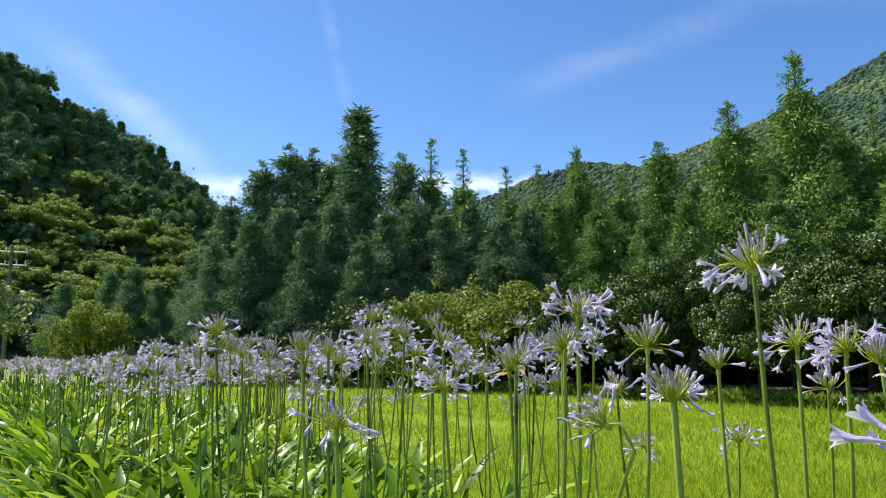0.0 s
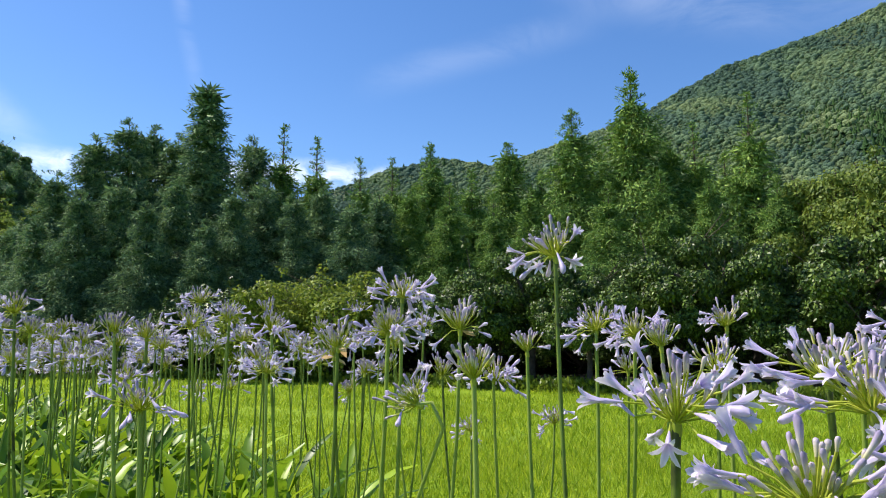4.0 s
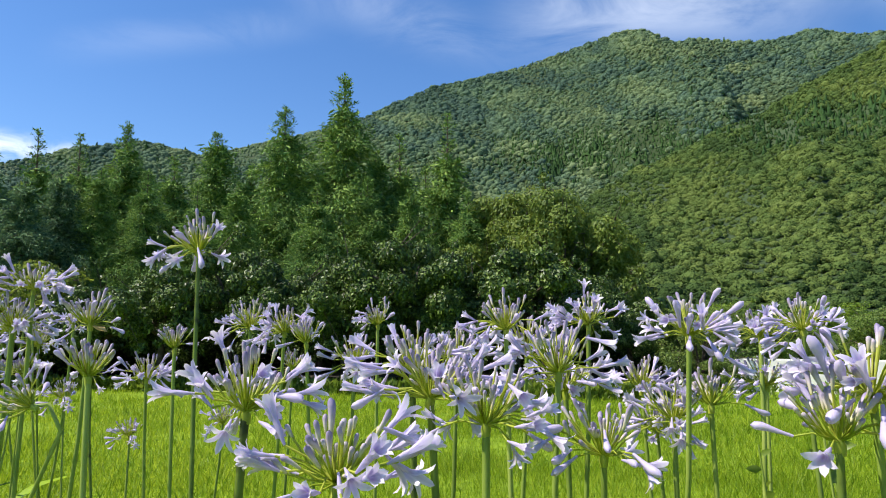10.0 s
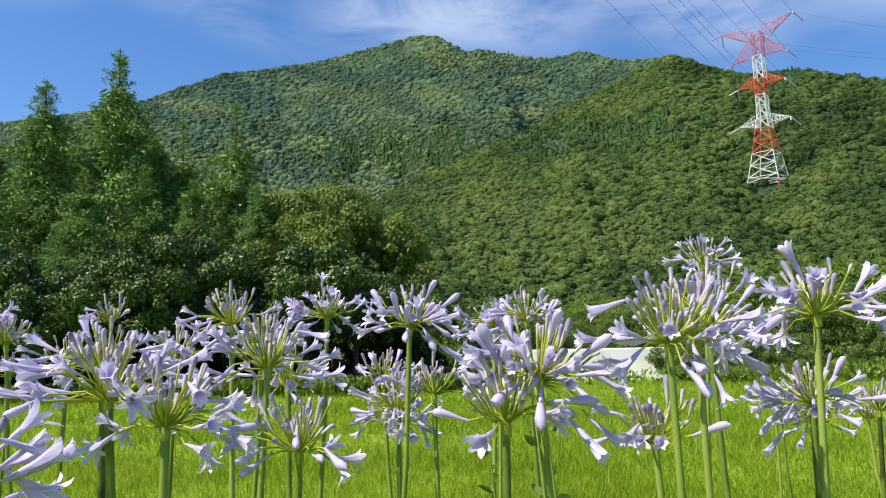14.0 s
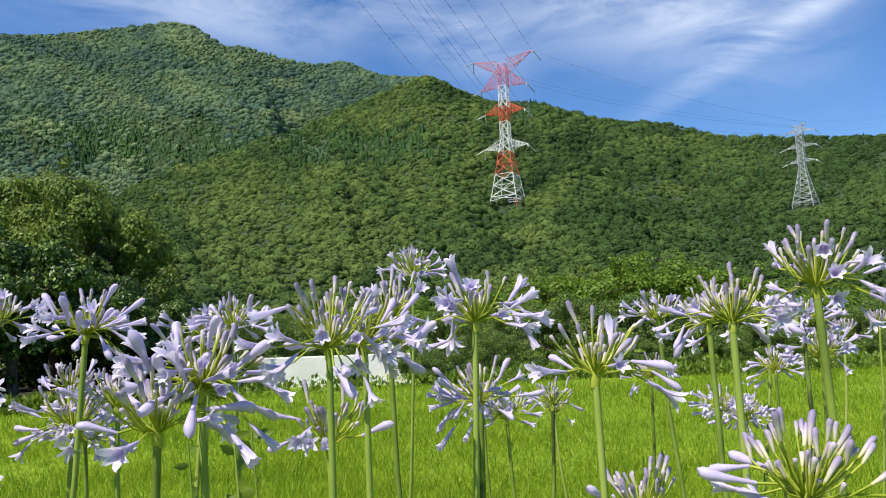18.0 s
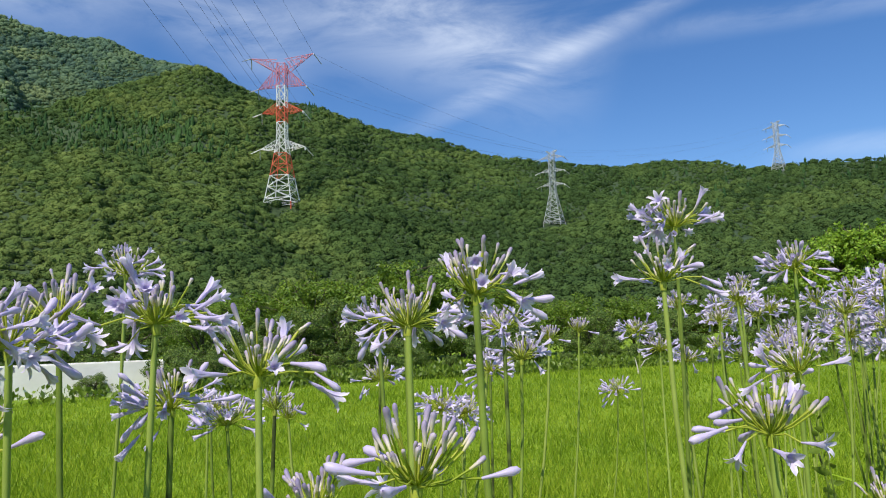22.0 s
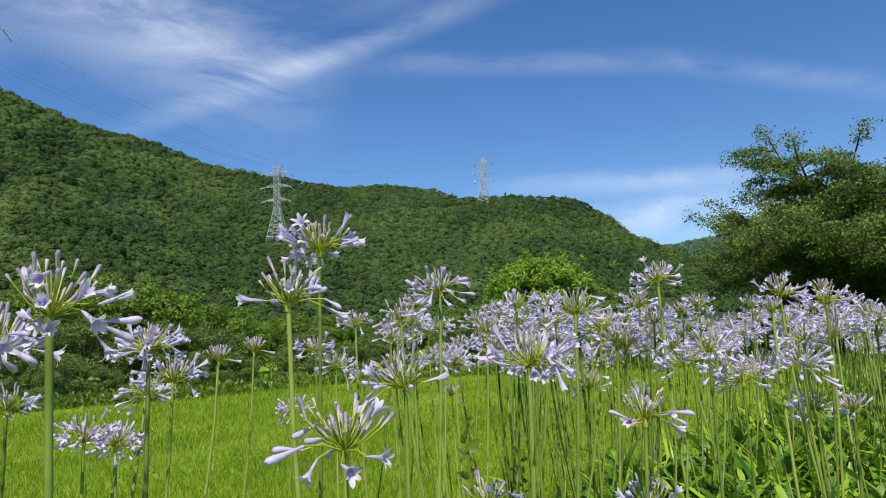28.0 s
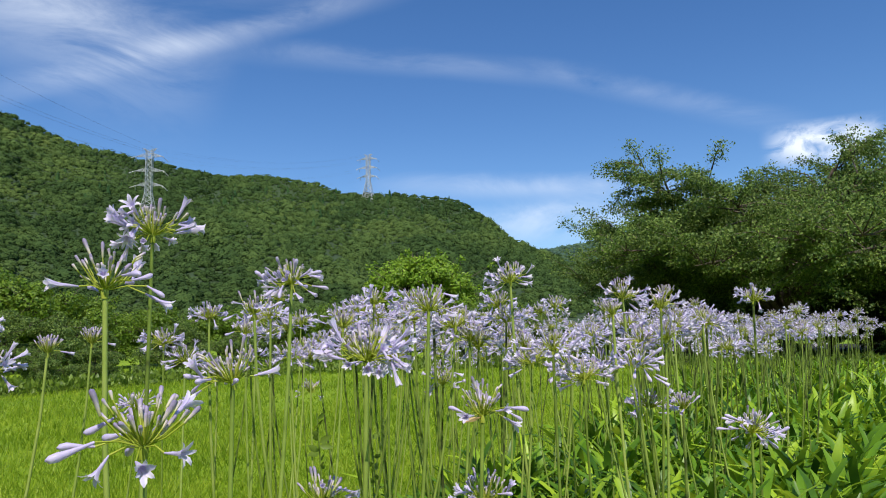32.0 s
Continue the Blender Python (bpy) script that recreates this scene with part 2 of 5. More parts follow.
# crown colour carries the steep hill's shade and bluish haze
SHADEHILL = leafy("steep_hill_shade", [(0.1, (0.040, 0.082, 0.042)), (0.55, (0.072, 0.128, 0.056)), (0.95, (0.14, 0.20, 0.07))], 0.7, 0.05, 0.1, "tone", 0.8, 0.3, 0.8, 1.5)
# leaf colour carries the sun on the tops of the hill's trees
CANOPY = leafy("sunlit_canopy_leaf", [(0.1, (0.06, 0.125, 0.022)), (0.5, (0.18, 0.275, 0.05)), (0.9, (0.34, 0.43, 0.09))], 0.5, 0.2, 0.35, "island", 0.25, 0.45)
SUNTREE = leafy("sunny_round_tree_leaf", [(0.1, (0.095, 0.19, 0.014)), (0.5, (0.165, 0.29, 0.022)), (0.9, (0.30, 0.42, 0.04))], 0.45, 0.25, 0.28, "island", 0.5, 0.4)
BARK = plain("bark", (0.05, 0.038, 0.028), (0.13, 0.10, 0.075), 0.9, 0, 12.0, 0.6, 30.0)
EARTH = plain("hill_undergrowth", (0.020, 0.042, 0.010), (0.036, 0.068, 0.014), 0.95, 0, 0.2, 0.0)
RED = plain("red_steel", (0.55, 0.085, 0.035), (0.68, 0.13, 0.06), 0.5, 0.0, 0.6, 0.0)
PINK = plain("faded_red_steel", (0.52, 0.16, 0.22), (0.62, 0.22, 0.28), 0.5, 0.0, 0.6, 0.0)
WHITE = plain("white_steel", (0.62, 0.63, 0.62), (0.8, 0.8, 0.78), 0.5, 0.0, 0.6, 0.0)
GREY = plain("galvanised_steel", (0.42, 0.45, 0.46), (0.58, 0.60, 0.61), 0.5, 0.3, 0.6, 0.0)
WIRE = plain("cable_grey", (0.05, 0.055, 0.06), (0.09, 0.095, 0.10), 0.5, 0.3, 5.0, 0.0)
# soil colour taken almost to black for the shade below the trees
FLOOR_SHADE = plain("shade_floor", (0.012, 0.011, 0.006), (0.036, 0.030, 0.016), 0.95, 0, 1.2, 0.4, 6.0)
WEATHERED = plain("weathered_wood", (0.10, 0.085, 0.07), (0.20, 0.18, 0.15), 0.85, 0, 6.0, 0.3, 40.0)
PALELEAF = leafy("pale_sapling_leaf", [(0.1, (0.10, 0.16, 0.05)), (0.5, (0.18, 0.26, 0.08)), (0.9, (0.30, 0.38, 0.14))], 0.5, 0.3, 0.3, "island", 0.9, 0.35)
CONCRETE = plain("pale_concrete", (0.72, 0.70, 0.65), (0.88, 0.86, 0.81), 0.85, 0, 1.5, 0.25, 14.0)


def ground_material():
    m, N, L = shader("grass_ground")
    out, p = N("ShaderNodeOutputMaterial"), N("ShaderNodeBsdfPrincipled")
    co = N("ShaderNodeTexCoord")
    cols = []
    for sc, de in ((0.35, 4.0), (9.0, 8.0)):
        nz = N("ShaderNodeTexNoise")
        nz.inputs["Scale"].default_value, nz.inputs["Detail"].default_value = sc, de
        L(co.outputs["Object"], nz.inputs["Vector"])
        cols.append(nz.outputs["Fac"])
    mx = N("ShaderNodeMix")
    mx.inputs["Factor"].default_value = 0.6
    L(cols[0], mx.inputs["A"])
    L(cols[1], mx.inputs["B"])
    ramp = ramp_node(N, [(0.25, (0.090, 0.152, 0.008)), (0.5, (0.175, 0.275, 0.014)), (0.75, (0.285, 0.37, 0.028))])
    L(mx.outputs["Result"], ramp.inputs["Fac"])
    L(ramp.outputs["Color"], p.inputs["Base Color"])
    p.inputs["Roughness"].default_value, p.inputs["Specular IOR Level"].default_value = 0.8, 0.15
    b = N("ShaderNodeBump")
    b.inputs["Strength"].default_value, b.inputs["Distance"].default_value = 0.8, 0.05
    L(cols[1], b.inputs["Height"])
    L(b.outputs["Normal"], p.inputs["Normal"])
    L(p.outputs[0], out.inputs["Surface"])
    return m


LAWN = ground_material()


# ---- mesh helpers ----
RNG = np.random.default_rng(7)
EYE = np.array((0.25, 0.05, 0.96))


def raw_mesh(name, verts, faces, mats, mat_index=None, smooth=False, along=None):
    """A mesh from an array of points and an array of equal-sided faces."""
    verts, faces = np.asarray(verts, np.float32), np.asarray(faces, np.int32)
    me = bpy.data.meshes.new(name)
    k = faces.shape[1]
    me.vertices.add(len(verts))
    me.vertices.foreach_set("co", verts.ravel())
    me.loops.add(faces.size)
    me.loops.foreach_set("vertex_index", faces.ravel())
    me.polygons.add(len(faces))
    me.polygons.foreach_set("loop_start", np.arange(len(faces), dtype=np.int32) * k)
    for m in mats if isinstance(mats, (list, tuple)) else [mats]:
        me.materials.append(m)
    if mat_index is not None:
        me.polygons.foreach_set("material_index", np.asarray(mat_index, np.int32))
    if smooth:
        me.polygons.foreach_set("use_smooth", np.ones(len(faces), bool))
    if along is not None:
        me.attributes.new("along", "FLOAT", "POINT").data.foreach_set("value", np.asarray(along, np.float32))
    me.update(calc_edges=True)
    me.validate()
    return me


def child(name, mesh, parent, m=None, label=""):
    ob = new(name, mesh)
    ob.parent = parent
    if m is not None:
        ob.matrix_basis = m
    return tagged(ob, label)


def many(template_v, template_f, mats4):
    """Copies of a template (points, faces) by an array of 4x4 matrices, joined into one pair of arrays."""
    v = np.c_[template_v, np.ones(len(template_v))]
    allv = np.einsum("nij,kj->nki", mats4[:, :3, :], v).reshape(-1, 3)
    allf = (template_f[None] + (np.arange(len(mats4)) * len(template_v))[:, None, None]).reshape(-1, template_f.shape[1])
    return allv, allf


def frames_along(axis, spin):
    """Rotation matrices whose z lies along the unit vectors given, turned about it by spin."""
    axis = axis / np.linalg.norm(axis, axis=1, keepdims=True)
    ref = np.where(np.abs(axis[:, 2:3]) > 0.95, np.array([[1.0, 0, 0]]), np.array([[0, 0, 1.0]]))
    x = np.cross(ref, axis)
    x /= np.linalg.norm(x, axis=1, keepdims=True)
    y = np.cross(axis, x)
    c, s = np.cos(spin)[:, None], np.sin(spin)[:, None]
    return np.stack([x * c + y * s, y * c - x * s, axis], axis=2)


def frames_facing(axis, normal):
    """Rotation matrices whose z lies along axis and whose y points as near to normal as it can."""
    z = axis / np.linalg.norm(axis, axis=1, keepdims=True)
    y = normal - (normal * z).sum(1, keepdims=True) * z
    y /= np.linalg.norm(y, axis=1, keepdims=True) + 1e-9
    return np.stack([np.cross(y, z), y, z], axis=2)


def stack4(rot, place, size):
    """4x4 matrices from rotations, places and sizes."""
    m = np.zeros((len(place), 4, 4))
    m[:, :3, :3] = rot * np.asarray(size).reshape(-1, 1, 1)
    m[:, :3, 3] = place
    m[:, 3, 3] = 1
    return m


def tube(points, radii, sides=6):
    """Quads of a tapering tube along points."""
    points, radii = np.asarray(points, float), np.asarray(radii, float)
    tang = np.gradient(points, axis=0)
    rot = frames_along(tang, np.zeros(len(points)))
    ang = np.arange(sides) * 2 * np.pi / sides
    ring = np.c_[np.cos(ang), np.sin(ang), np.zeros(sides)]
    v = np.einsum("nij,kj->nki", rot, ring) * radii[:, None, None] + points[:, None, :]
    n = len(points)
    i, j = np.meshgrid(np.arange(n - 1), np.arange(sides), indexing="ij")
    k = (j + 1) % sides
    f = np.stack([i * sides + j, i * sides + k, (i + 1) * sides + k, (i + 1) * sides + j], -1).reshape(-1, 4)
    return v.reshape(-1, 3), f


def joined(pieces):
    """Several (points, faces) pairs in one."""
    vs, fs, base = [], [], 0
    for v, f in pieces:
        vs.append(v)
        fs.append(np.asarray(f) + base)
        base += len(v)
    return np.concatenate(vs), np.concatenate(fs)


# a leaf of two folded halves, lying along z with the blade across x
LEAF_V = np.array([(0, 0, 0), (0.28, 0.06, 0.45), (0, 0, 1.0), (-0.28, 0.06, 0.45)])
LEAF_F = np.array([(0, 1, 2), (0, 2, 3)])

# ---- ground ----
def ground_sheet():
    rad = np.concatenate([np.linspace(0, 30, 61)[1:], np.geomspace(32, 2500, 40)])
    ang = np.linspace(0, 2 * np.pi, 181)[:-1]
    R, A = np.meshgrid(rad, ang, indexing="ij")
    x, y = R * np.cos(A), R * np.sin(A)
    z = 0.02 * np.sin(x * 0.9 + 1) * np.cos(y * 0.7) + 0.012 * np.sin(x * 2.3 + y * 1.9)
    z *= np.clip(40 / R, 0, 1)
    v = np.concatenate([[(0, 0, 0)], np.c_[x.ravel(), y.ravel(), z.ravel()]])
    n, m = len(rad), len(ang)
    i, j = np.meshgrid(np.arange(n - 1), np.arange(m), indexing="ij")
    k = (j + 1) % m
    quads = np.stack([1 + i * m + j, 1 + (i + 1) * m + j, 1 + (i + 1) * m + k, 1 + i * m + k], -1).reshape(-1, 4)
    me = bpy.data.meshes.new("ground")
    me.from_pydata(v.tolist(), [], quads.tolist() + [(0, 1 + a, 1 + (a + 1) % m) for a in range(m)])
    me.materials.append(LAWN)
    tagged(new("ground", me), "bright green mown grass field in full sun", "ground", kind="structure")


ground_sheet()

# the bed of flowers runs from LEFT_END past the camera; ACROSS points over the lawn
LEFT = np.array((-0.469, 0.883))
ACROSS = np.array((0.883, 0.469))


def bed(s, n):
    """Place on the ground from metres along the bed and across it."""
    p = EYE[:2] + np.multiply.outer(s, LEFT) + np.multiply.outer(n, ACROSS)
    return p


def lawn_edge(az):
    """Distance of the far edge of the lawn by bearing."""
    return np.interp(az, [-40, -20, -2, 16, 30, 49, 58, 72, 80, 98, 115, 138, 170], [26, 23, 18.6, 14.5, 12.8, 11.6, 12.4, 13.0, 13.6, 14.8, 18.5, 19.5, 20])


def grass():
    """Blades over the lawn, thinner and nearer together close by."""
    n = 640000
    az = np.where(np.arange(n) % 7 == 0, RNG.uniform(168, 324, n), RNG.uniform(-36, 168, n))
    d = 1.6 * np.exp(RNG.uniform(0, 1, n) ** 0.85 * np.log(np.where(az > 168, 9.0, lawn_edge(az) * 1.04) / np.where(az > 168, 0.3, 1.6)))
    d = np.where(az > 168, d * 0.3 / 1.6, d)
    a = np.radians(az)
    p = np.c_[EYE[0] + np.sin(a) * d, EYE[1] + np.cos(a) * d, np.zeros(n)]
    lift = 0.5 + 0.5 * np.sin(p[:, 0] * 1.7 + np.sin(p[:, 1] * 1.3) * 2) * np.sin(p[:, 1] * 1.1)
    tuft = 0.5 + 0.5 * np.sin(p[:, 0] * 11 + 3 * np.sin(p[:, 1] * 4)) * np.sin(p[:, 1] * 9 + 2 * np.sin(p[:, 0] * 5))
    h = RNG.uniform(0.03, 0.12, n) * (0.45 + 0.45 * lift + 0.5 * tuft)
    w = 0.0012 + 0.00045 * d
    lean = RNG.normal(0, 0.42, (n, 2))
    axis = np.c_[lean, np.ones(n)]
    rot = frames_along(axis, RNG.uniform(0, 6.28, n))
    tip = p + rot[:, :, 2] * h[:, None]
    side = rot[:, :, 0] * (w * RNG.uniform(0.6, 1.5, n))[:, None]
    v = np.stack([p - side, p + side, tip + rot[:, :, 1] * (h * 0.2)[:, None]], 1).reshape(-1, 3)
    f = np.arange(n * 3).reshape(-1, 3)
    tagged(new("lawn_grass", raw_mesh("lawn_grass", v, f, GRASS)), "short bright yellow-green grass blades of the sunlit lawn", "grass", kind="stuff")


grass()


def shade_floor(name, a0, a1, start, end):
    """Sheet of bare soil under the trees behind the lawn, near-black to carry their shade."""
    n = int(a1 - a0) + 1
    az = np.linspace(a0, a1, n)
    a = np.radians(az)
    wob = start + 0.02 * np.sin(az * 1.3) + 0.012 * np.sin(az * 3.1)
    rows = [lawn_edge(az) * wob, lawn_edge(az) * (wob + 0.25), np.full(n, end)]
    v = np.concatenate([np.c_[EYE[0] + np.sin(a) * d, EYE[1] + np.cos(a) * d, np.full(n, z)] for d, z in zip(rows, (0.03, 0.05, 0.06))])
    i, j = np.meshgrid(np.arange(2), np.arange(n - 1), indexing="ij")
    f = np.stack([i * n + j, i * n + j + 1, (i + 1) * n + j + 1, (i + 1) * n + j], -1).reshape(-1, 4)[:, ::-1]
    tagged(new(name, raw_mesh(name, v, f, FLOOR_SHADE)), "near-black leaf-strewn soil sheet that carries the shade under the trees", "ground", kind="structure")


shade_floor("shade_floor", -24, 58, 1.03, 48.0)
shade_floor("shade_under_cherries", 128, 176, 1.04, 42.0)


# ---- hills ----
def ico(level):
    bm = bmesh.new()
    bmesh.ops.create_icosphere(bm, subdivisions=level, radius=1.0)
    v = np.array([tuple(p.co) for p in bm.verts])
    f = np.array([[p.index for p in q.verts] for q in bm.faces])
    bm.free()
    return v, f


def crown_blob(level, seed, cards=84):
    """A lumpy crown, open below, with tufts of leaves standing out of it."""
    v, f = ico(level)
    keep = v[f].mean(1)[:, 2] > -0.3
    f = f[keep]
    used = np.unique(f)
    back = np.full(len(v), -1)
    back[used] = np.arange(len(used))
    v, f = v[used], back[f]
    r = np.random.default_rng(seed)
    bumps = r.normal(0, 1, (9, 3))
    bumps /= np.linalg.norm(bumps, axis=1, keepdims=True)

    def lumpy(q):
        return 0.74 + 0.30 * np.max(np.clip(q @ bumps.T, 0, 1) ** 5, axis=1)

    v = v * (lumpy(v) + r.normal(0, 0.05, len(v)))[:, None]
    d = r.normal(0, 1, (cards, 3))
    d[:, 2] = np.abs(d[:, 2]) * 0.9 - 0.1
    d /= np.linalg.norm(d, axis=1, keepdims=True)
    place = d * (lumpy(d) + r.uniform(-0.04, 0.10, cards))[:, None]
    rot = frames_along(d + r.normal(0, 0.45, (cards, 3)), r.uniform(0, 6.28, cards))
    tri = np.array([(-0.5, -0.4, 0.0), (0.5, -0.35, 0.12), (0, 0.6, 0.05)])
    tv, tf = many(tri, np.array([(0, 1, 2)]), stack4(rot, place, r.uniform(0.12, 0.30, cards)))
    v, f = joined([(v, f), (tv, tf)])
    v[:, 2] *= 0.7
    return v, f


def spire(seed):
    """A ragged pointed crown."""
    r = np.random.default_rng(seed)
    rings, sides = 6, 6
    vs = []
    for i in range(rings):
        u = i / (rings - 1)
        rad = (1 - u) ** 0.8 * 0.50 * (1.2 if i % 2 == 0 else 0.8) + 0.02
        a = np.arange(sides) * 2 * np.pi / sides + r.uniform(0, 1)
        vs.append(np.c_[np.cos(a) * rad * r.uniform(0.75, 1.25, sides), np.sin(a) * rad * r.uniform(0.75, 1.25, sides), np.full(sides, u * 1.75 - 0.45) + r.normal(0, 0.06, sides)])
    v = np.concatenate(vs)
    i, j = np.meshgrid(np.arange(rings - 1), np.arange(sides), indexing="ij")
    k = (j + 1) % sides
    a, b, c, d = i * sides + j, i * sides + k, (i + 1) * sides + k, (i + 1) * sides + j
    f = np.concatenate([np.stack([a, b, c], -1).reshape(-1, 3), np.stack([a, c, d], -1).reshape(-1, 3)])
    return v, f


def grain(x, y, seed):
    """Smooth noise between 0 and 1 over a plane."""
    xi, yi = np.floor(x), np.floor(y)
    fx, fy = x - xi, y - yi
    fx, fy = fx * fx * (3 - 2 * fx), fy * fy * (3 - 2 * fy)

    def at(i, j):
        q = np.sin(i * 127.1 + j * 311.7 + seed * 74.7) * 43758.5453
        return q - np.floor(q)

    return (at(xi, yi) * (1 - fx) + at(xi + 1, yi) * fx) * (1 - fy) + (at(xi, yi + 1) * (1 - fx) + at(xi + 1, yi + 1) * fx) * fy


def hill(name, label, crest, foot_r, crest_r, foot_z, mats, step, size, low, folds=0.06, power=0.8, spires=(), level=1, seed=1, spire_size=1.0, patches=(), clearings=(), lean=10.0, cards=84):
    """A wooded hillside seen from the field: a bare slope under the trees, and one crown for each tree on it.
    crest: (bearing, elevation) pairs of its skyline. step: degrees between trees. low: pairs below which no tree shows.
    patches: (bearing, elevation, half width, half height, tone) of lighter or darker stands; some put sun or shade into
    the tone."""
    caz, cel = np.array(crest).T
    laz, lel = np.array(low).T
    r = np.random.default_rng(seed)
    ph = r.uniform(0, 6.28, 8)

    def surface(az, u):
        """Place on the slope by bearing and by how far up it lies (0 foot, 1 crest)."""
        rf, rc = float(foot_r), float(crest_r)
        dist = rf + (rc - rf) * u
        top = rc * np.tan(np.radians(np.interp(az, caz, cel)))
        uc = np.clip(u, 0, 1)
        zz = foot_z + (top - foot_z) * uc ** power
        # spurs and hollows running down the slope, and smaller knolls on them
        bend = az + lean * u + 4 * grain(az / 9, u * 2, seed + 5)
        spur = 2.4 * grain(bend / 5.5, u * 1.3 + 3, seed) - 1.2
        spur = spur + 0.36 * (1.0 - 2.0 * np.abs(2 * grain(bend / 2.6, u * 3.2, seed + 1) - 1)) + 0.14 * (2 * grain(az / 1.3, u * 9, seed + 2) - 1)
        for ca, cd in clearings:
            spur = spur * (1 - np.exp(-((az - ca) / 3.5) ** 2 - ((dist - cd) / 60) ** 2)) - 0.35 * np.exp(-((az - ca) / 2.5) ** 2 - ((dist - cd) / 40) ** 2)
        zz = zz + top * folds * spur * np.sin(np.pi * uc)
        zz = np.where(u > 1, top - (u - 1) * rc * 0.6, zz)
        a = np.radians(az)
        return np.stack([EYE[0] + np.sin(a) * dist, EYE[1] + np.cos(a) * dist, zz + EYE[2]], -1), dist

    na, nu = int((caz[-1] - caz[0]) / 0.5) + 2, 60
    A, U = np.meshgrid(np.linspace(caz[0], caz[-1], na), np.linspace(0, 1.25, nu), indexing="ij")
    v, _ = surface(A, U)
    v[..., 2] -= 0.5
    i, j = np.meshgrid(np.arange(na - 1), np.arange(nu - 1), indexing="ij")
    f = np.stack([i * nu + j, (i + 1) * nu + j, (i + 1) * nu + j + 1, i * nu + j + 1], -1).reshape(-1, 4)
    slope = tagged(new(name, raw_mesh(name, v.reshape(-1, 3), f, EARTH, smooth=True)), label, "hill", kind="structure")
    trees = []
    a_all = np.linspace(0, 1.0, 400)
    column = step * 0.7
    for az in np.arange(caz[0], caz[-1], column):
        left = r.uniform(0, 1)
        p, dist = surface(np.full(400, az), a_all)
        el = np.degrees(np.arctan2(p[:, 2] - EYE[2], dist))
        floor_el = np.interp(az, laz, lel)
        near = (0.5 * (foot_r + crest_r) / dist) ** 0.65
        top = -99.0
        for k in range(400):
            if el[k] < floor_el or el[k] <= top:
                continue
            rise = min(el[k] - max(top, el[k - 1] if k else el[k]), 0.5)
            top = el[k]
            left -= rise / (0.46 * (step * near[k]) ** 2 / column)
            if left < 0 or k == 399:
                left = r.uniform(0.5, 1.5)
                trees.append((az + r.uniform(-0.6, 0.6) * step * near[k], min(1.0, a_all[k] + r.normal(0, 0.003)), el[k], near[k]))
    ta, tu, te, near = np.array(trees).T
    for ca, cd in clearings:
        gap = cd - (foot_r + (crest_r - foot_r) * tu)
        keep = ~((np.abs(ta - ca) < 1.25) & (gap > -5) & (gap < 11))
        ta, tu, te, near = ta[keep], tu[keep], te[keep], near[keep]
    place, dist = surface(ta, tu)
    du = surface(ta, np.minimum(tu + 0.01, 1.0) + 1e-6)[0] - surface(ta, np.minimum(tu + 0.01, 1.0) - 0.02)[0]
    da = surface(ta + 0.15, tu)[0] - surface(ta - 0.15, tu)[0]
    nrm = np.cross(da, du)
    nrm /= np.linalg.norm(nrm, axis=1, keepdims=True)
    nrm *= np.sign(nrm[:, 2:3])
    n = len(ta)
    # broad noise for stands of trees and ravine shade, single crowns within it
    broad = 0.5 * grain(ta / 4.2 + te * 0.3, te / 1.5, seed + 7) + 0.3 * grain(ta / 1.5, te / 0.7 + ta * 0.2, seed + 8) + 0.2 * grain(ta / 0.6, te / 0.35, seed + 9)
    tone = np.clip(0.45 + 2.3 * (broad - 0.5) + 0.38 * (r.random(n) - 0.5), 0, 1)
    # crown tone gets lower and more even towards the eastern slopes
    tone = np.clip(tone - np.interp(ta, [84, 104], [0, 1]) * (0.10 + 0.45 * np.maximum(tone - 0.3, 0)), 0, 1)
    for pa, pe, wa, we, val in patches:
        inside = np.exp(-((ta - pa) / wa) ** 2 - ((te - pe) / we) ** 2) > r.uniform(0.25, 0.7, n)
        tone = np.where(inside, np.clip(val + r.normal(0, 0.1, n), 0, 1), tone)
    kinds = np.zeros(n, bool)
    for a0, a2, e0, e1, dens in spires:
        mid_e = te + 0.5 * np.sin(ta * 1.1) + 0.3 * np.sin(ta * 2.7 + te)
        kinds |= r.random(n) < dens * np.exp(-((ta - (a0 + a2) / 2) / (0.55 * (a2 - a0))) ** 4 - ((mid_e - (e0 + e1) / 2) / (0.55 * (e1 - e0))) ** 4)
    rad = dist * math.radians(size) * near * np.clip(r.lognormal(-0.05, 0.42, n), 0.5, 2.3) * (0.65 + 0.7 * grain(ta / 2.4, te / 1.1, seed + 12))
    place[:, 2] += rad * 0.08
    for want, mat, nm, lab in ((False, mats[0], "broadleaf_crowns", "dense rounded green tree crowns covering the slope"), (True, mats[1], "conifer_crowns", "dark pointed conifer crowns in a planted stand")):
        pieces, tones = [], []
        for s in range(6):
            tv, tf = spire(40 + s + seed) if want else crown_blob(level, 20 + s + seed, cards)
            sel = (kinds == want) & (np.arange(n) % 6 == s)
            if not sel.any():
                continue
            cnt = sel.sum()
            up = np.array([[0, 0, 1.0]]) + (0.0 if want else 1.3) * nrm[sel]
            rot = frames_along(up + r.normal(0, 0.10, (cnt, 3)), r.uniform(0, 6.28, cnt))
            pieces.append(many(tv, tf, stack4(rot, place[sel], rad[sel] * (spire_size if want else 1.0))))
            tones.append(np.repeat(tone[sel], len(tv)))
        if pieces:
            me = raw_mesh(nm, *joined(pieces), mat, smooth=True)
            me.attributes.new("tone", "FLOAT", "POINT").data.foreach_set("value", np.concatenate(tones).astype(np.float32))
            child(nm, me, slope, None, lab)["kind"] = "stuff"
    return surface


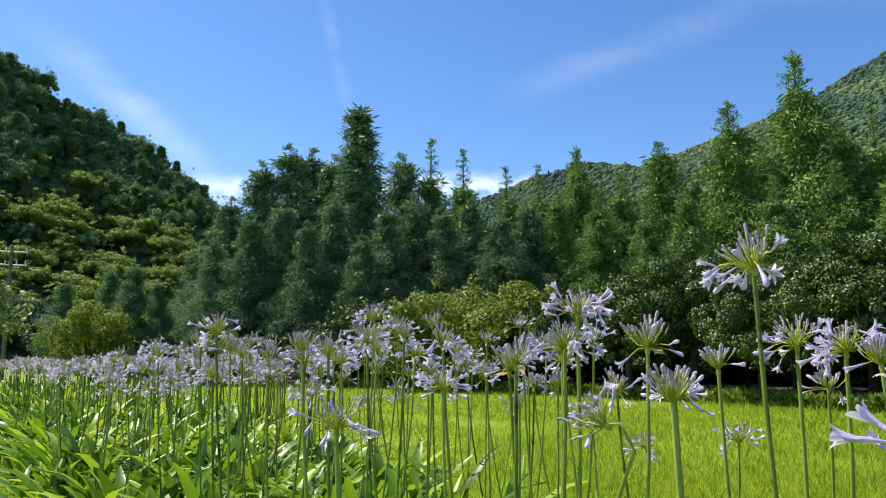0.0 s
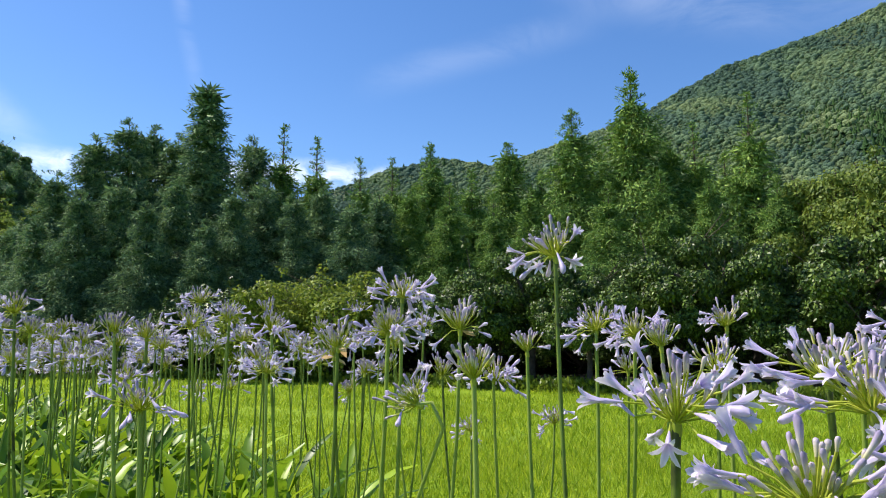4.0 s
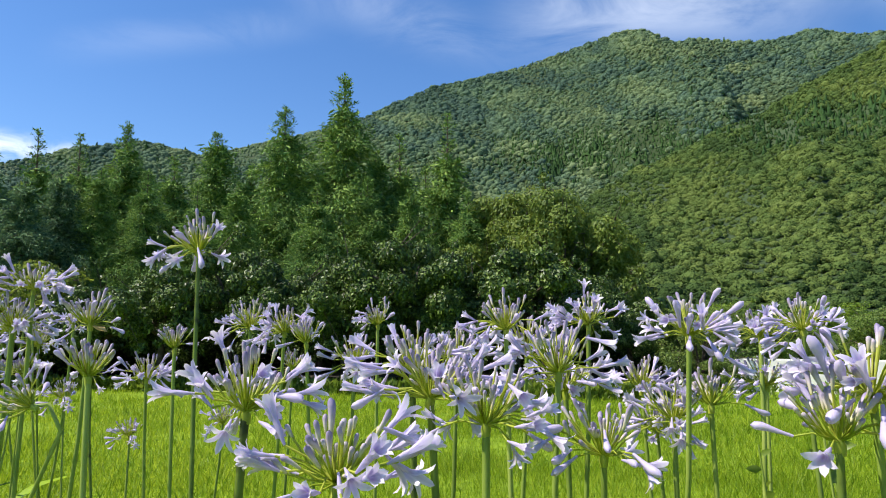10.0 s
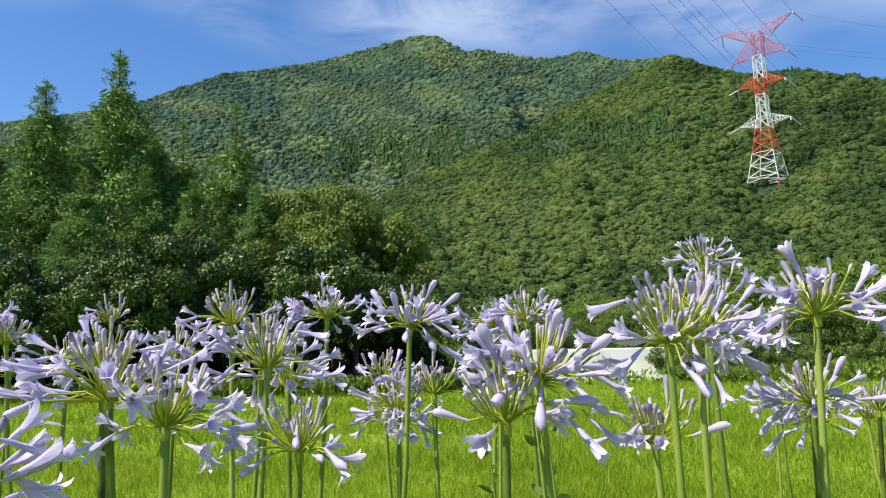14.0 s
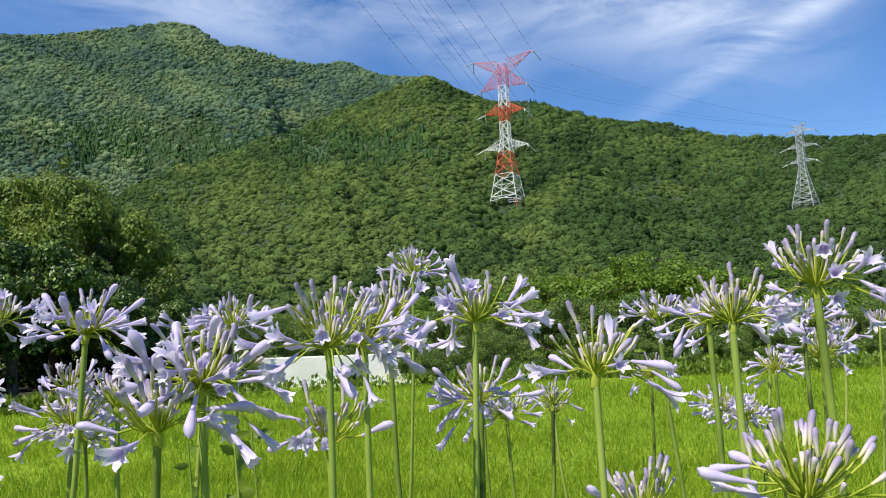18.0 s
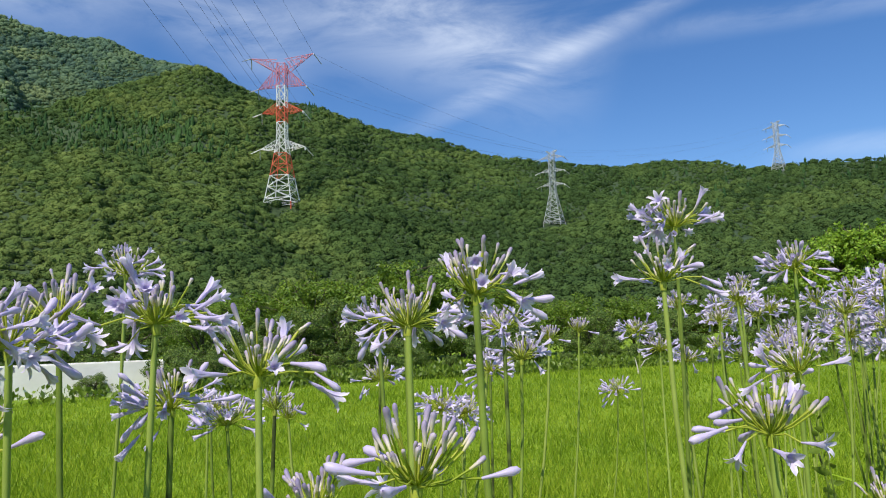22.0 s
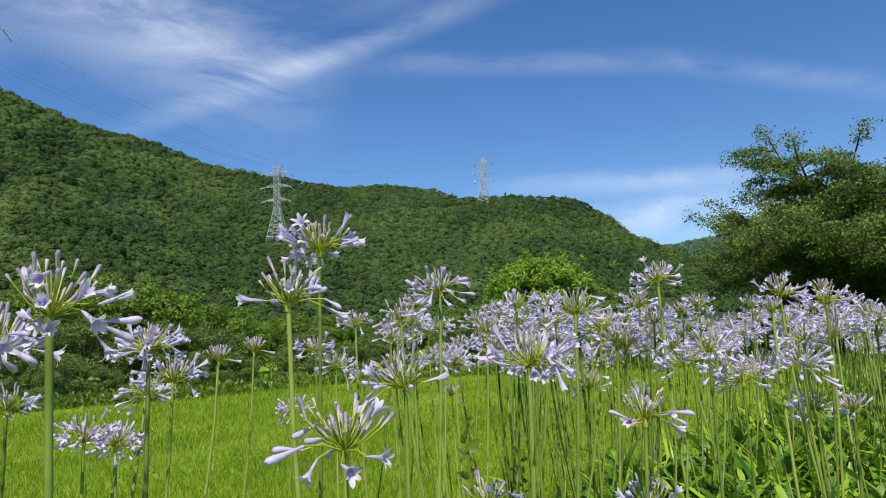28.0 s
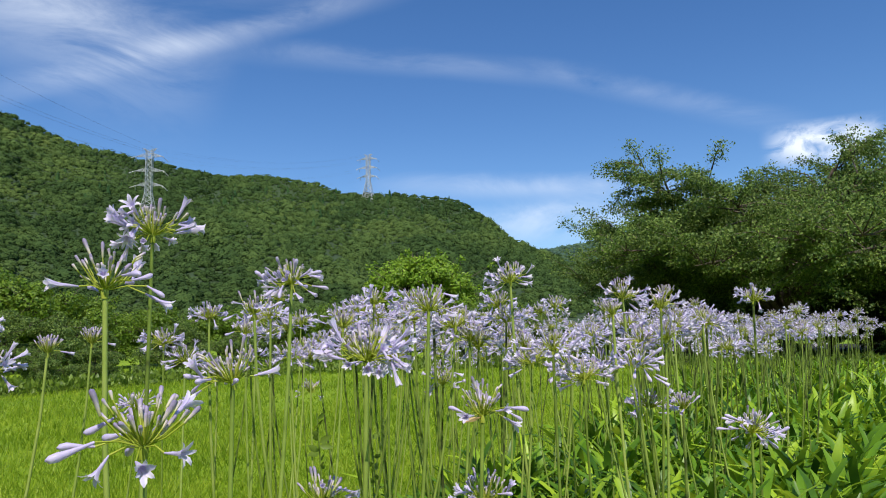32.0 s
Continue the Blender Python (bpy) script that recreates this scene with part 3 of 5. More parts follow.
hill("mountain", "tall wooded mountain with a rounded summit, summer haze tinted into its trees",
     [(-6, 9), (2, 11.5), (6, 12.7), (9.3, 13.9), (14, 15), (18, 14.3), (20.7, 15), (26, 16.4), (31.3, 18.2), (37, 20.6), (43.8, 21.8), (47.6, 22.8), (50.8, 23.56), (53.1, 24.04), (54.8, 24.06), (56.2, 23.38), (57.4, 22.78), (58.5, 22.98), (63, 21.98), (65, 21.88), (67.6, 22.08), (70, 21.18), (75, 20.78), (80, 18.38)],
     420, 900, 8, (FOREST_HAZE, PLANTATION), 0.235, 0.200, [(-6, 7), (20, 9), (40, 6), (46, 8), (53.5, 12), (61, 14.9), (67, 17.2), (74, 19.4), (80, 17)], 0.100, 1.0,
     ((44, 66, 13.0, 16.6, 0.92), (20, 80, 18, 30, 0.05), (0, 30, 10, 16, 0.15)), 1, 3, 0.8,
     # the patch at bearing 46 puts a hollow's blue shadow into crown tone
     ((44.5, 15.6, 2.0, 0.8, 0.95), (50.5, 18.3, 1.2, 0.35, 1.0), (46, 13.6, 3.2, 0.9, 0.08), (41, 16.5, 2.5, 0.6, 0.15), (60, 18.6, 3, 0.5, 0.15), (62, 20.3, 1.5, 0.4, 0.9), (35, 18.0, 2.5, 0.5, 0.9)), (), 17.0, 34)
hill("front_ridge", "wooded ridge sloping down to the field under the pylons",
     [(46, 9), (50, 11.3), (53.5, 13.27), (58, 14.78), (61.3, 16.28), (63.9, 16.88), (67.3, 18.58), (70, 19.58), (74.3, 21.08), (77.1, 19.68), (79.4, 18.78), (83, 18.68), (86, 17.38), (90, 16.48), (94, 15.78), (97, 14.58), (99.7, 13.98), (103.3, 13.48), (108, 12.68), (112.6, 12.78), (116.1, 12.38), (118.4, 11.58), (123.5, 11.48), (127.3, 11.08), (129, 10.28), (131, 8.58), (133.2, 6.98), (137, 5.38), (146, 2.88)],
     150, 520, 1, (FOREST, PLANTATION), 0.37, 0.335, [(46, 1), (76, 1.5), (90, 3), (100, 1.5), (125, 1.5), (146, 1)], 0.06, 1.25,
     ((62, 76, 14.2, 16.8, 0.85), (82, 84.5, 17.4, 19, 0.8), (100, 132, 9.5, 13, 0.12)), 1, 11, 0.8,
     # the first three patches lighten the sunward slope through crown tone
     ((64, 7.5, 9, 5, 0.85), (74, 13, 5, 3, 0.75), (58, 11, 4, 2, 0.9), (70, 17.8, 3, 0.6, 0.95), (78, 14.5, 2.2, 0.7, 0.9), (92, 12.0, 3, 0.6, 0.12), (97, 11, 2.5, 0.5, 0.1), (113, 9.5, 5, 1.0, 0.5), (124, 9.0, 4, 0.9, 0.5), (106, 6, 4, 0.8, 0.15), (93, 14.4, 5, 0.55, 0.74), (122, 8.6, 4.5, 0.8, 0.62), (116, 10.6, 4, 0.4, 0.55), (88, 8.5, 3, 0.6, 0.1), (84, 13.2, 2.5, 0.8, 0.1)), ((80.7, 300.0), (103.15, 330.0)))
hill("far_hill", "distant low wooded hill", [(126, 5.0), (131, 6.0), (134.8, 6.6), (137.1, 6.9), (142, 7.6), (150, 8.0), (172, 8.5)], 700, 1300, 10, (FOREST_HAZE, PLANTATION), 0.34, 0.24, [(126, 2.5), (172, 4)], 0.03, 1.0, (), 1, 17, 1.0, (), (), 10.0, 20)
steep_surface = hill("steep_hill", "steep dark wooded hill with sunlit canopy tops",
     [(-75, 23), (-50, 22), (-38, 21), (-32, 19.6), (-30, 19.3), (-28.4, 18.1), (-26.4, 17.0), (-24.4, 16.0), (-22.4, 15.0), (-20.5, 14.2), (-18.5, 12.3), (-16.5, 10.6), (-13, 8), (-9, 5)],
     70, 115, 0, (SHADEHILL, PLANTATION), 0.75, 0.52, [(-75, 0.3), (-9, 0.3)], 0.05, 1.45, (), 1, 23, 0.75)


# ---- trees and shrubs ----
def ball_leaves(r, centre, radii, count, size, mode="out", hollow=0.55, flat=0.8):
    """Matrices of leaves spread through the outer part of an uneven ellipsoid."""
    dirs = r.normal(0, 1, (count, 3))
    dirs /= np.linalg.norm(dirs, axis=1, keepdims=True)
    depth = hollow + (1.05 - hollow) * r.random(count) ** 0.6
    place = np.asarray(centre) + dirs * depth[:, None] * np.asarray(radii)
    axis = np.cross(dirs, r.normal(0, 1, (count, 3))) + dirs * 0.25 + r.normal(0, 0.25, (count, 3))
    axis[:, 2] += -0.25 if mode == "out" else -0.8
    rot = frames_facing(axis, dirs + np.array([0, 0, 0.25]) + r.normal(0, 0.42, (count, 3)))
    return stack4(rot, place, size * r.uniform(0.6, 1.3, count))


NEEDLE_V = np.array([(0, 0, 0), (0.13, 0.05, 0.4), (0, -0.05, 1.0), (-0.13, 0.05, 0.4)])


def conifer_meshes(name, seed, height, spread, mat, limbs_at=5.0, droop=0.25, bare=0.12, leader=0.16, spray=0.16, clump=0.34, power=0.8, full=46, tier=2.1):
    """Trunk, limbs and foliage of one conifer standing at the origin: limbs in uneven tiers, each hung with drooping
    clumps of sprays and dark gaps between them, and a thin leader with short upswept twigs."""
    r = np.random.default_rng(seed)
    wob = np.cumsum(r.normal(0, 0.02 * height / 11, (8, 2)), axis=0)
    tz = np.linspace(0, height * 0.985, 8)
    trunk = tube(np.c_[wob, tz], np.linspace(0.016 * height, 0.010, 8), 7)
    limbs, mats4 = [], []
    tiers = int(height * tier)
    bulge = r.uniform(0.72, 1.15, (tiers + 1, 7))
    for i in range(tiers):
        u = bare + (1 - bare) * ((i + r.uniform(0, 0.7)) / tiers) ** 0.85
        z0 = height * min(u, 0.985)
        top = u > 1 - leader
        profile = (1 - u) ** power * min(1.0, 0.62 + 1.6 * u) + 0.018
        ctr = np.array([np.interp(z0, tz, wob[:, 0]), np.interp(z0, tz, wob[:, 1]), z0])
        for k in range(4 if top else max(4, int(limbs_at * (0.7 + 0.5 * (1 - u))))):
            a = i * 1.1 + k * 2.399 + r.normal(0, 0.3)
            ln = spread * profile * bulge[i, k % 7] * r.uniform(0.8, 1.15)
            ln *= 0.75 if top else 1.0
            rise = r.uniform(0.35, 0.95) if top else r.uniform(-0.05, 0.35)
            tip = ctr + np.array([math.cos(a) * ln, math.sin(a) * ln, ln * (rise - droop * (not top))])
            mid = (ctr + tip) / 2 + np.array([0, 0, (0.02 if top else 0.14) * ln])
            limbs.append(tube([ctr, mid, tip], [0.010 + 0.012 * ln, 0.008 + 0.006 * ln, 0.004], 4))
            groups = max(2, int(ln / (clump * 0.8)) + 1)
            if not top:
                # older sprays close to the trunk
                n = 26
                w = r.uniform(0.08, 0.62, n)[:, None]
                heart = ctr * (1 - w) ** 2 + 2 * mid * w * (1 - w) + tip * w ** 2 + r.normal(0, 0.12, (n, 3))
                mats4.append(stack4(frames_along(r.normal(0, 1, (n, 3)), r.uniform(0, 6.28, n)), heart, spray * r.uniform(1.8, 3.0, n)))
            out = np.array([math.cos(a), math.sin(a), 0])
            for g in range(groups):
                w = (g + r.uniform(0.4, 1.0)) / groups if groups > 2 else (g + 0.7) / groups
                c = ctr * (1 - w) ** 2 + 2 * mid * w * (1 - w) + tip * w ** 2
                rad = clump * r.uniform(0.65, 1.2) * ((0.15 + 0.42 * ln) if top else (0.32 + 0.68 * min(1.0, (1 - u) * 1.9)))
                if g:
                    c = c + np.array([-math.sin(a), math.cos(a), 0]) * r.normal(0, 0.30 * clump) - np.array([0, 0, rad * 0.35 * (not top)])
                else:
                    c = c + np.array([0, 0, r.normal(0, 0.16) * top])
                n = int(full * (0.7 if top else 1.0) * (rad / clump) ** 1.3) + 6
                q = r.normal(0, 1, (n, 3))
                q /= np.linalg.norm(q, axis=1, keepdims=True)
                q *= r.uniform(0.25, 1.0, n)[:, None] ** 0.6
                axis = q * 0.35 + out * 0.6 + r.normal(0, 0.4, (n, 3)) + np.array([0, 0, 0.6 if top else -0.45])
                face = q + np.array([0, 0, 0.25]) + r.normal(0, 0.35, (n, 3))
                mats4.append(stack4(frames_facing(axis, face), c + q * np.array([rad, rad, rad * (0.8 if top else 0.95)]), spray * r.uniform(0.6, 1.35, n) * (0.8 if top else 1.0)))
    fv, ff = many(NEEDLE_V, LEAF_F, np.concatenate(mats4))
    return raw_mesh(name + "_trunk", *joined([trunk] + limbs), BARK, smooth=True), raw_mesh(name + "_crown", fv, ff, mat)


def broad_meshes(name, seed, height, spread, mat, leaves=6000, leaf=0.16, mode="out", lobes=16, low=0.12, trunk_h=0.25, openness=0.55, top=1.0, clump=(0.26, 0.42), dome=False):
    """Trunk with limbs, and a crown of leaf clumps of uneven outline, standing at the origin."""
    r = np.random.default_rng(seed)
    pieces = [tube([(0, 0, 0), (0.03 * spread, 0, height * trunk_h * 0.6), (0, 0.03 * spread, height * trunk_h)], np.array([0.035, 0.028, 0.022]) * height, 8)]
    mats4 = []
    fork = np.array([0, 0.03 * spread, height * trunk_h])
    for k in range(lobes):
        a = k * 2.399 + r.uniform(-0.4, 0.4)
        rr = spread * math.sqrt((k + 0.5) / lobes) * r.uniform(0.75, 1.0)
        hz = height * (low + (top - low) * (0.25 + 0.75 * r.random()) * math.sqrt(max(0.0, 1 - 0.72 * (rr / spread) ** 2)))
        c = np.array([math.cos(a) * rr, math.sin(a) * rr, hz * 0.92])
        rad = spread * r.uniform(*clump)
        if dome:
            th = math.acos(1 - 1.12 * (k + 0.5) / lobes)
            c = np.array([math.sin(th) * math.cos(a) * (spread - rad * 0.8), math.sin(th) * math.sin(a) * (spread - rad * 0.8), height * (0.42 + 0.46 * math.cos(th)) * r.uniform(0.93, 1.03)])
        pieces.append(tube([fork, (fork + c) / 2 + np.array([0, 0, 0.08 * height]), c, c + (c - fork) * 0.18], np.array([0.016, 0.010, 0.005, 0.002]) * height, 5))
        n = int(leaves / lobes)
        mats4.append(ball_leaves(r, c, (rad, rad, rad * (0.72 if mode == "out" else 0.95)), n, leaf, mode, openness))
        for _ in range(3):
            twig = c + r.normal(0, 1, 3) * rad * 0.9
            twig[2] = max(twig[2], 0.1 * height)
            pieces.append(tube([c, (c + twig) / 2, twig], np.array([0.005, 0.003, 0.0015]) * height, 4))
            m = max(8, n // 22)
            mats4.append(ball_leaves(r, twig, (rad * 0.3, rad * 0.3, rad * 0.25), m, leaf, mode, 0.1))
    fv, ff = many(LEAF_V, LEAF_F, np.concatenate(mats4))
    return raw_mesh(name + "_trunk", *joined(pieces), BARK, smooth=True), raw_mesh(name + "_crown", fv, ff, mat)


def stand(name, meshes, az, dist, scale, label, category, group="", spin=0.0, squash=1.0):
    """Sets a tree at a bearing and distance; scale may stretch it."""
    root = new(name)
    p = EYE[:2] + dist * np.array((math.sin(radians(az)), math.cos(radians(az))))
    root.matrix_basis = Matrix.LocRotScale((p[0], p[1], -0.03), Euler((0, 0, spin)), (scale * squash, scale * squash, scale))
    child("trunk", meshes[0], root)
    child("crown", meshes[1], root)
    return tagged(root, label, category, group)


def tall_for(el, dist):
    return EYE[2] + dist * math.tan(radians(el))


CONE = [conifer_meshes("conifer", 101 + k, 10.0, sp, CONIFER, la, dr, 0.04, le, 0.135, cl, po, fu, 2.5) for k, (sp, la, dr, le, cl, po, fu) in enumerate(((2.6, 5.2, 0.22, 0.12, 0.52, 0.92, 230), (2.3, 5.2, 0.34, 0.08, 0.54, 0.80, 230), (2.8, 4.8, 0.16, 0.14, 0.50, 0.95, 210)))]
THIN = [conifer_meshes("larch", 121 + k, 10.0, 1.9, CONIFER, 4.6, 0.10, 0.05, 0.20, 0.13, 0.34, 0.9, 80, 3.0) for k in range(2)]
SUGI = [conifer_meshes("sugi", 141 + k, 10.0, sp, CEDAR, 5.4, 0.32, 0.04, 0.04, 0.14, 0.58, po, 250, 2.3) for k, (sp, po) in enumerate(((2.3, 0.70), (2.6, 0.80)))]
CED = conifer_meshes("cedar", 131, 10.0, 1.45, CEDAR, 6.0, 0.25, 0.04, 0.015, 0.13, 0.40, 0.60, 150, 3.3)
HILL_CED = conifer_meshes("hill_cedar", 133, 10.0, 1.7, CEDAR, 3.6, 0.30, 0.10, 0.02, 0.42, 0.8, 0.6, 34, 1.5)


def conifers():
    # bearing, elevation of the top, distance, kind
    back = [(-15.8, 12.2, 33, 0), (-13.4, 15.2, 33, 1), (-11.1, 16.5, 33, 0), (-9.3, 16.3, 35, 1), (-7.6, 15.8, 34, 2), (-1.9, 16.2, 33, 2), (0.4, 17.5, 33, 4), (3.2, 16.6, 32, 3), (6.9, 15.1, 31, 4), (9.6, 15.2, 32, 3)]
    right = [(12.7, 16.3, 30, 0), (16.2, 14.2, 28, 2), (19.4, 16.4, 28, 1), (24.5, 18.7, 26, 0), (29.4, 21.4, 26, 0), (34.2, 17.0, 27, 4), (38.2, 18.8, 25, 3), (26.8, 15.5, 28, 2), (32.0, 15.8, 27, 1), (22.0, 14.0, 28, 0), (36.2, 14.6, 28, 2)]
    fill = [(-24.1, 6.4, 38, 1), (-20.8, 5.6, 36, 0), (-18.0, 8.6, 37, 2), (-22.5, 6.8, 33, 2), (-16.8, 9.0, 30, 1), (-14.2, 11.0, 29, 0), (-11.8, 12.2, 29, 2), (-9.6, 10.6, 27, 1), (-7.4, 12.6, 28, 0), (-3.2, 12.0, 27, 1), (-1.0, 13.0, 28, 2), (1.4, 11.8, 27, 0)]
    fill2 = [(3.8, 12.6, 28, 1), (6.2, 11.4, 26, 2), (8.4, 12.2, 27, 0), (10.9, 12.8, 27, 1), (14.3, 13.0, 26, 0), (17.8, 12.2, 25, 2), (21.0, 12.6, 24, 1), (27.4, 13.0, 23, 2), (31.4, 13.4, 24, 0), (35.0, 12.6, 23, 1), (39.8, 12.4, 23, 0), (42.0, 10.8, 24, 2), (-27.0, 5.5, 40, 1), (-5.3, 9.5, 26, 2)]
    words = ("dense dark green conifer with drooping feathery sprays", "slender green conifer with a ragged pointed crown", "broad bushy conifer with mid-green foliage", "thin open-crowned larch with upswept twigs", "sparse young larch showing its bare leader")
    for k, (az, el, d, kind) in enumerate(back + right + fill + fill2):
        sc = tall_for(el, d) / 10.0
        mesh = THIN[kind - 3] if kind > 2 else SUGI[k % 2] if az < 9 else CONE[kind]
        name = "conifer" if kind < 3 else "larch"
        stand(name, mesh, az, d, sc, "dense blue-green cedar with rounded hanging clumps" if kind < 3 and az < 9 else words[kind], "conifer", "conifers behind the lawn", k * 1.7, (1.2 if az > 10 else 1.3) if kind < 3 else 1.15)
    stand("cedar", CED, -5.5, 31, tall_for(19.6, 31) / 10.0, "tall narrow dark cedar rising above the conifer row", "cedar", spin=0.6, squash=1.4)


conifers()
SHRUB = [broad_meshes("shrub", 201 + k, 3.0, 1.6, CAMELLIA, 36000, 0.078, "out", 24, 0.34, 0.4, 0.2, 1.0, (0.16, 0.28)) for k in range(3)]
UNDER = [broad_meshes("understorey", 206 + k, 2.4, 1.7, CAMELLIA, 16000, 0.11, "out", 30, 0.02, 0.15, 0.3, 1.0, (0.2, 0.32)) for k in range(2)]
SHRUB_LIGHT = broad_meshes("light_shrub", 211, 3.0, 1.9, LIGHTBUSH, 15000, 0.105, "out", 26, 0.08, 0.15, 0.55, 1.0, (0.18, 0.32))
WILLOW = broad_meshes("olive_tree", 221, 6.0, 2.8, OLIVE, 48000, 0.12, "down", 34, 0.16, 0.25, 0.35, 1.0, (0.16, 0.27))
ROUND = broad_meshes("round_tree", 231, 5.0, 2.6, SUNTREE, 36000, 0.15, "out", 60, 0.12, 0.2, 0.35, 1.0, (0.17, 0.26), True)
LOWTREE = [broad_meshes("low_tree", 241 + k, 4.0, 2.4, BRIGHT, 16000, 0.14, "out", 30, 0.06, 0.2, 0.5, 1.0, (0.18, 0.34)) for k in range(2)]
DARKTREE = broad_meshes("dark_low_tree", 251, 4.0, 2.4, CHERRY, 17000, 0.13, "out", 30, 0.05, 0.2, 0.5, 1.0, (0.18, 0.34))
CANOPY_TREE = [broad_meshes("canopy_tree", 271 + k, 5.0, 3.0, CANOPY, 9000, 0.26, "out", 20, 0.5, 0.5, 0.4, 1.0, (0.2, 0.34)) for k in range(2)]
# similar crowns in cedar green, with the hill's shade in the leaf colour
CANOPY_SHADED = [broad_meshes("shaded_canopy_tree", 281 + k, 5.0, 2.4, CEDAR, 7000, 0.24, "out", 20, 0.4, 0.5, 0.4, 1.0, (0.2, 0.34)) for k in range(2)]


def shrubs():
    # bearing, elevation of the top, distance, mesh, width factor
    dark = [(11.8, 5.6, 16.5, 0, 1.0), (15.8, 6.4, 15.5, 1, 1.0), (20.6, 8.6, 15.6, 2, 0.95), (25.0, 6.0, 14.0, 0, 0.9), (29.6, 7.4, 14.2, 1, 0.95), (35.0, 9.8, 14.4, 2, 0.9), (39.6, 6.2, 14.0, 0, 0.9), (43.6, 8.8, 14.2, 1, 1.0), (47.6, 6.4, 15.0, 2, 0.9), (32.2, 6.6, 16.4, 2, 1.0), (-7.5, 3.2, 20.5, 1, 1.0), (-3.6, 2.6, 19.6, 0, 1.0)]
    rear = [(8.5, 5.5, 20, 1, 1.0), (18.4, 6.0, 18, 0, 1.0), (27.6, 6.5, 17.6, 2, 1.0), (37.4, 6.8, 17.4, 1, 1.0), (46.0, 7.0, 18, 0, 1.0), (50.2, 6.0, 17.0, 1, 1.0), (52.5, 4.2, 16.0, 0, 1.0), (-12.5, 2.0, 22, 2, 1.0), (-17, 1.8, 24, 0, 1.0), (55.5, 3.4, 17.0, 2, 1.0), (-21, 1.6, 25, 1, 1.0)]
    for k, (az, el, d, m, wf) in enumerate(dark + rear):
        stand("shrub", SHRUB[m], az, d, tall_for(el, d) / 3.05, "dense dark evergreen shrub with glossy leaves behind the lawn", "shrub", "evergreen shrubs along the lawn", k * 2.1, wf * 0.95)
    for k in range(27):
        az = -6 + k * 2.35
        d = max(21.5, float(lawn_edge(az)) * 1.2) + 1.2 * math.sin(k * 2.3)
        stand("understorey_shrub", UNDER[k % 2], az, d, tall_for(3.2 + 1.0 * math.sin(k * 1.7), d) / 2.5, "shaded leafy understorey shrub below the conifers", "shrub", "understorey shrubs", k * 2.7, 1.15)
    for az, el, d, sp, wf in ((0.6, 5.6, 18.2, 0.4, 1.0), (4.4, 6.6, 18.0, 2.0, 1.05), (-25.2, 4.6, 24, 1.2, 0.8), (-16.0, 2.0, 23, 4.0, 1.0)):
        stand("sunlit_shrub", SHRUB_LIGHT, az, d, tall_for(el, d) / 3.05, "sunlit yellow-green leafy shrub in front of the conifers", "shrub", "yellow-green shrubs", sp, wf)
    stand("olive_green_tree", WILLOW, 47.6, 22.5, tall_for(13.1, 22.5) / 6.0, "broad olive-green tree with hanging foliage", "tree", spin=0.5, squash=0.92)
    stand("olive_green_tree", WILLOW, 42.8, 24.0, tall_for(12.2, 24.0) / 6.0, "olive-green tree with drooping foliage behind the shrubs", "tree", spin=2.5, squash=1.0)
    stand("round_tree", ROUND, 124.7, 40, tall_for(7.0, 40) / 5.0, "round bright green broadleaf tree beyond the lawn", "tree", spin=0.3, squash=1.1)
    row = [(76.0, 3.0, 24, 0), (79.5, 4.0, 24, 1), (83.5, 4.9, 25, 0), (87.5, 5.6, 25, 1), (91.5, 6.0, 26, 0), (95.5, 5.0, 26, 1), (99.5, 3.6, 27, 0), (104, 3.0, 28, 1), (109, 2.6, 29, 0), (114, 2.6, 30, 1), (118.5, 3.0, 32, 0), (131, 3.4, 33, 1)]
    for k, (az, el, d, m) in enumerate(row):
        stand("low_tree", LOWTREE[m], az, d, tall_for(el, d) / 4.1, "low leafy green tree in the hedge beyond the lawn", "tree", "hedge trees", k * 1.3, 1.15)
    mid = [(53, 3.2, 34, 0), (56.5, 2.6, 36, 1), (60, 3.0, 38, 0), (63.5, 2.4, 36, 1), (67, 2.8, 38, 0), (70.5, 2.6, 36, 1), (74, 3.2, 34, 0), (78, 3.6, 33, 1)]
    for k, (az, el, d, m) in enumerate(mid):
        stand("low_tree", LOWTREE[m], az, d, tall_for(el, d) / 4.1, "low green tree at the foot of the wooded slope", "tree", "hedge trees", k * 1.9, 1.3)
    dark2 = [(57.8, 2.6, 15.4, 1.0), (60.5, 3.0, 19.5, 1.0), (75.0, 2.2, 19, 1.0), (81.5, 2.6, 19, 1.1), (85.8, 3.4, 20, 1.0), (90.0, 3.0, 20, 1.1), (94.5, 2.6, 21, 1.0), (99.0, 2.2, 21, 1.1), (106, 1.6, 22.5, 1.2), (112, 1.4, 24, 1.2), (120, 1.8, 27, 1.2), (128, 2.4, 30, 1.1), (134, 2.2, 28, 1.1), (64.0, 1.8, 22, 1.2), (69.5, 2.4, 24, 1.2), (140, 1.8, 31, 1.1), (146, 2.2, 32, 1.2), (152, 2.4, 32, 1.2), (158, 2.4, 32, 1.2), (164, 2.4, 32, 1.2), (141.5, 2.6, 27, 1.1), (145, 3.4, 27.5, 1.2), (148.5, 3.6, 28, 1.2), (152, 4.0, 28.5, 1.3), (155.5, 4.2, 28, 1.3), (159, 4.2, 29, 1.3), (162.5, 4.2, 28, 1.3), (166, 4.2, 29, 1.3)]
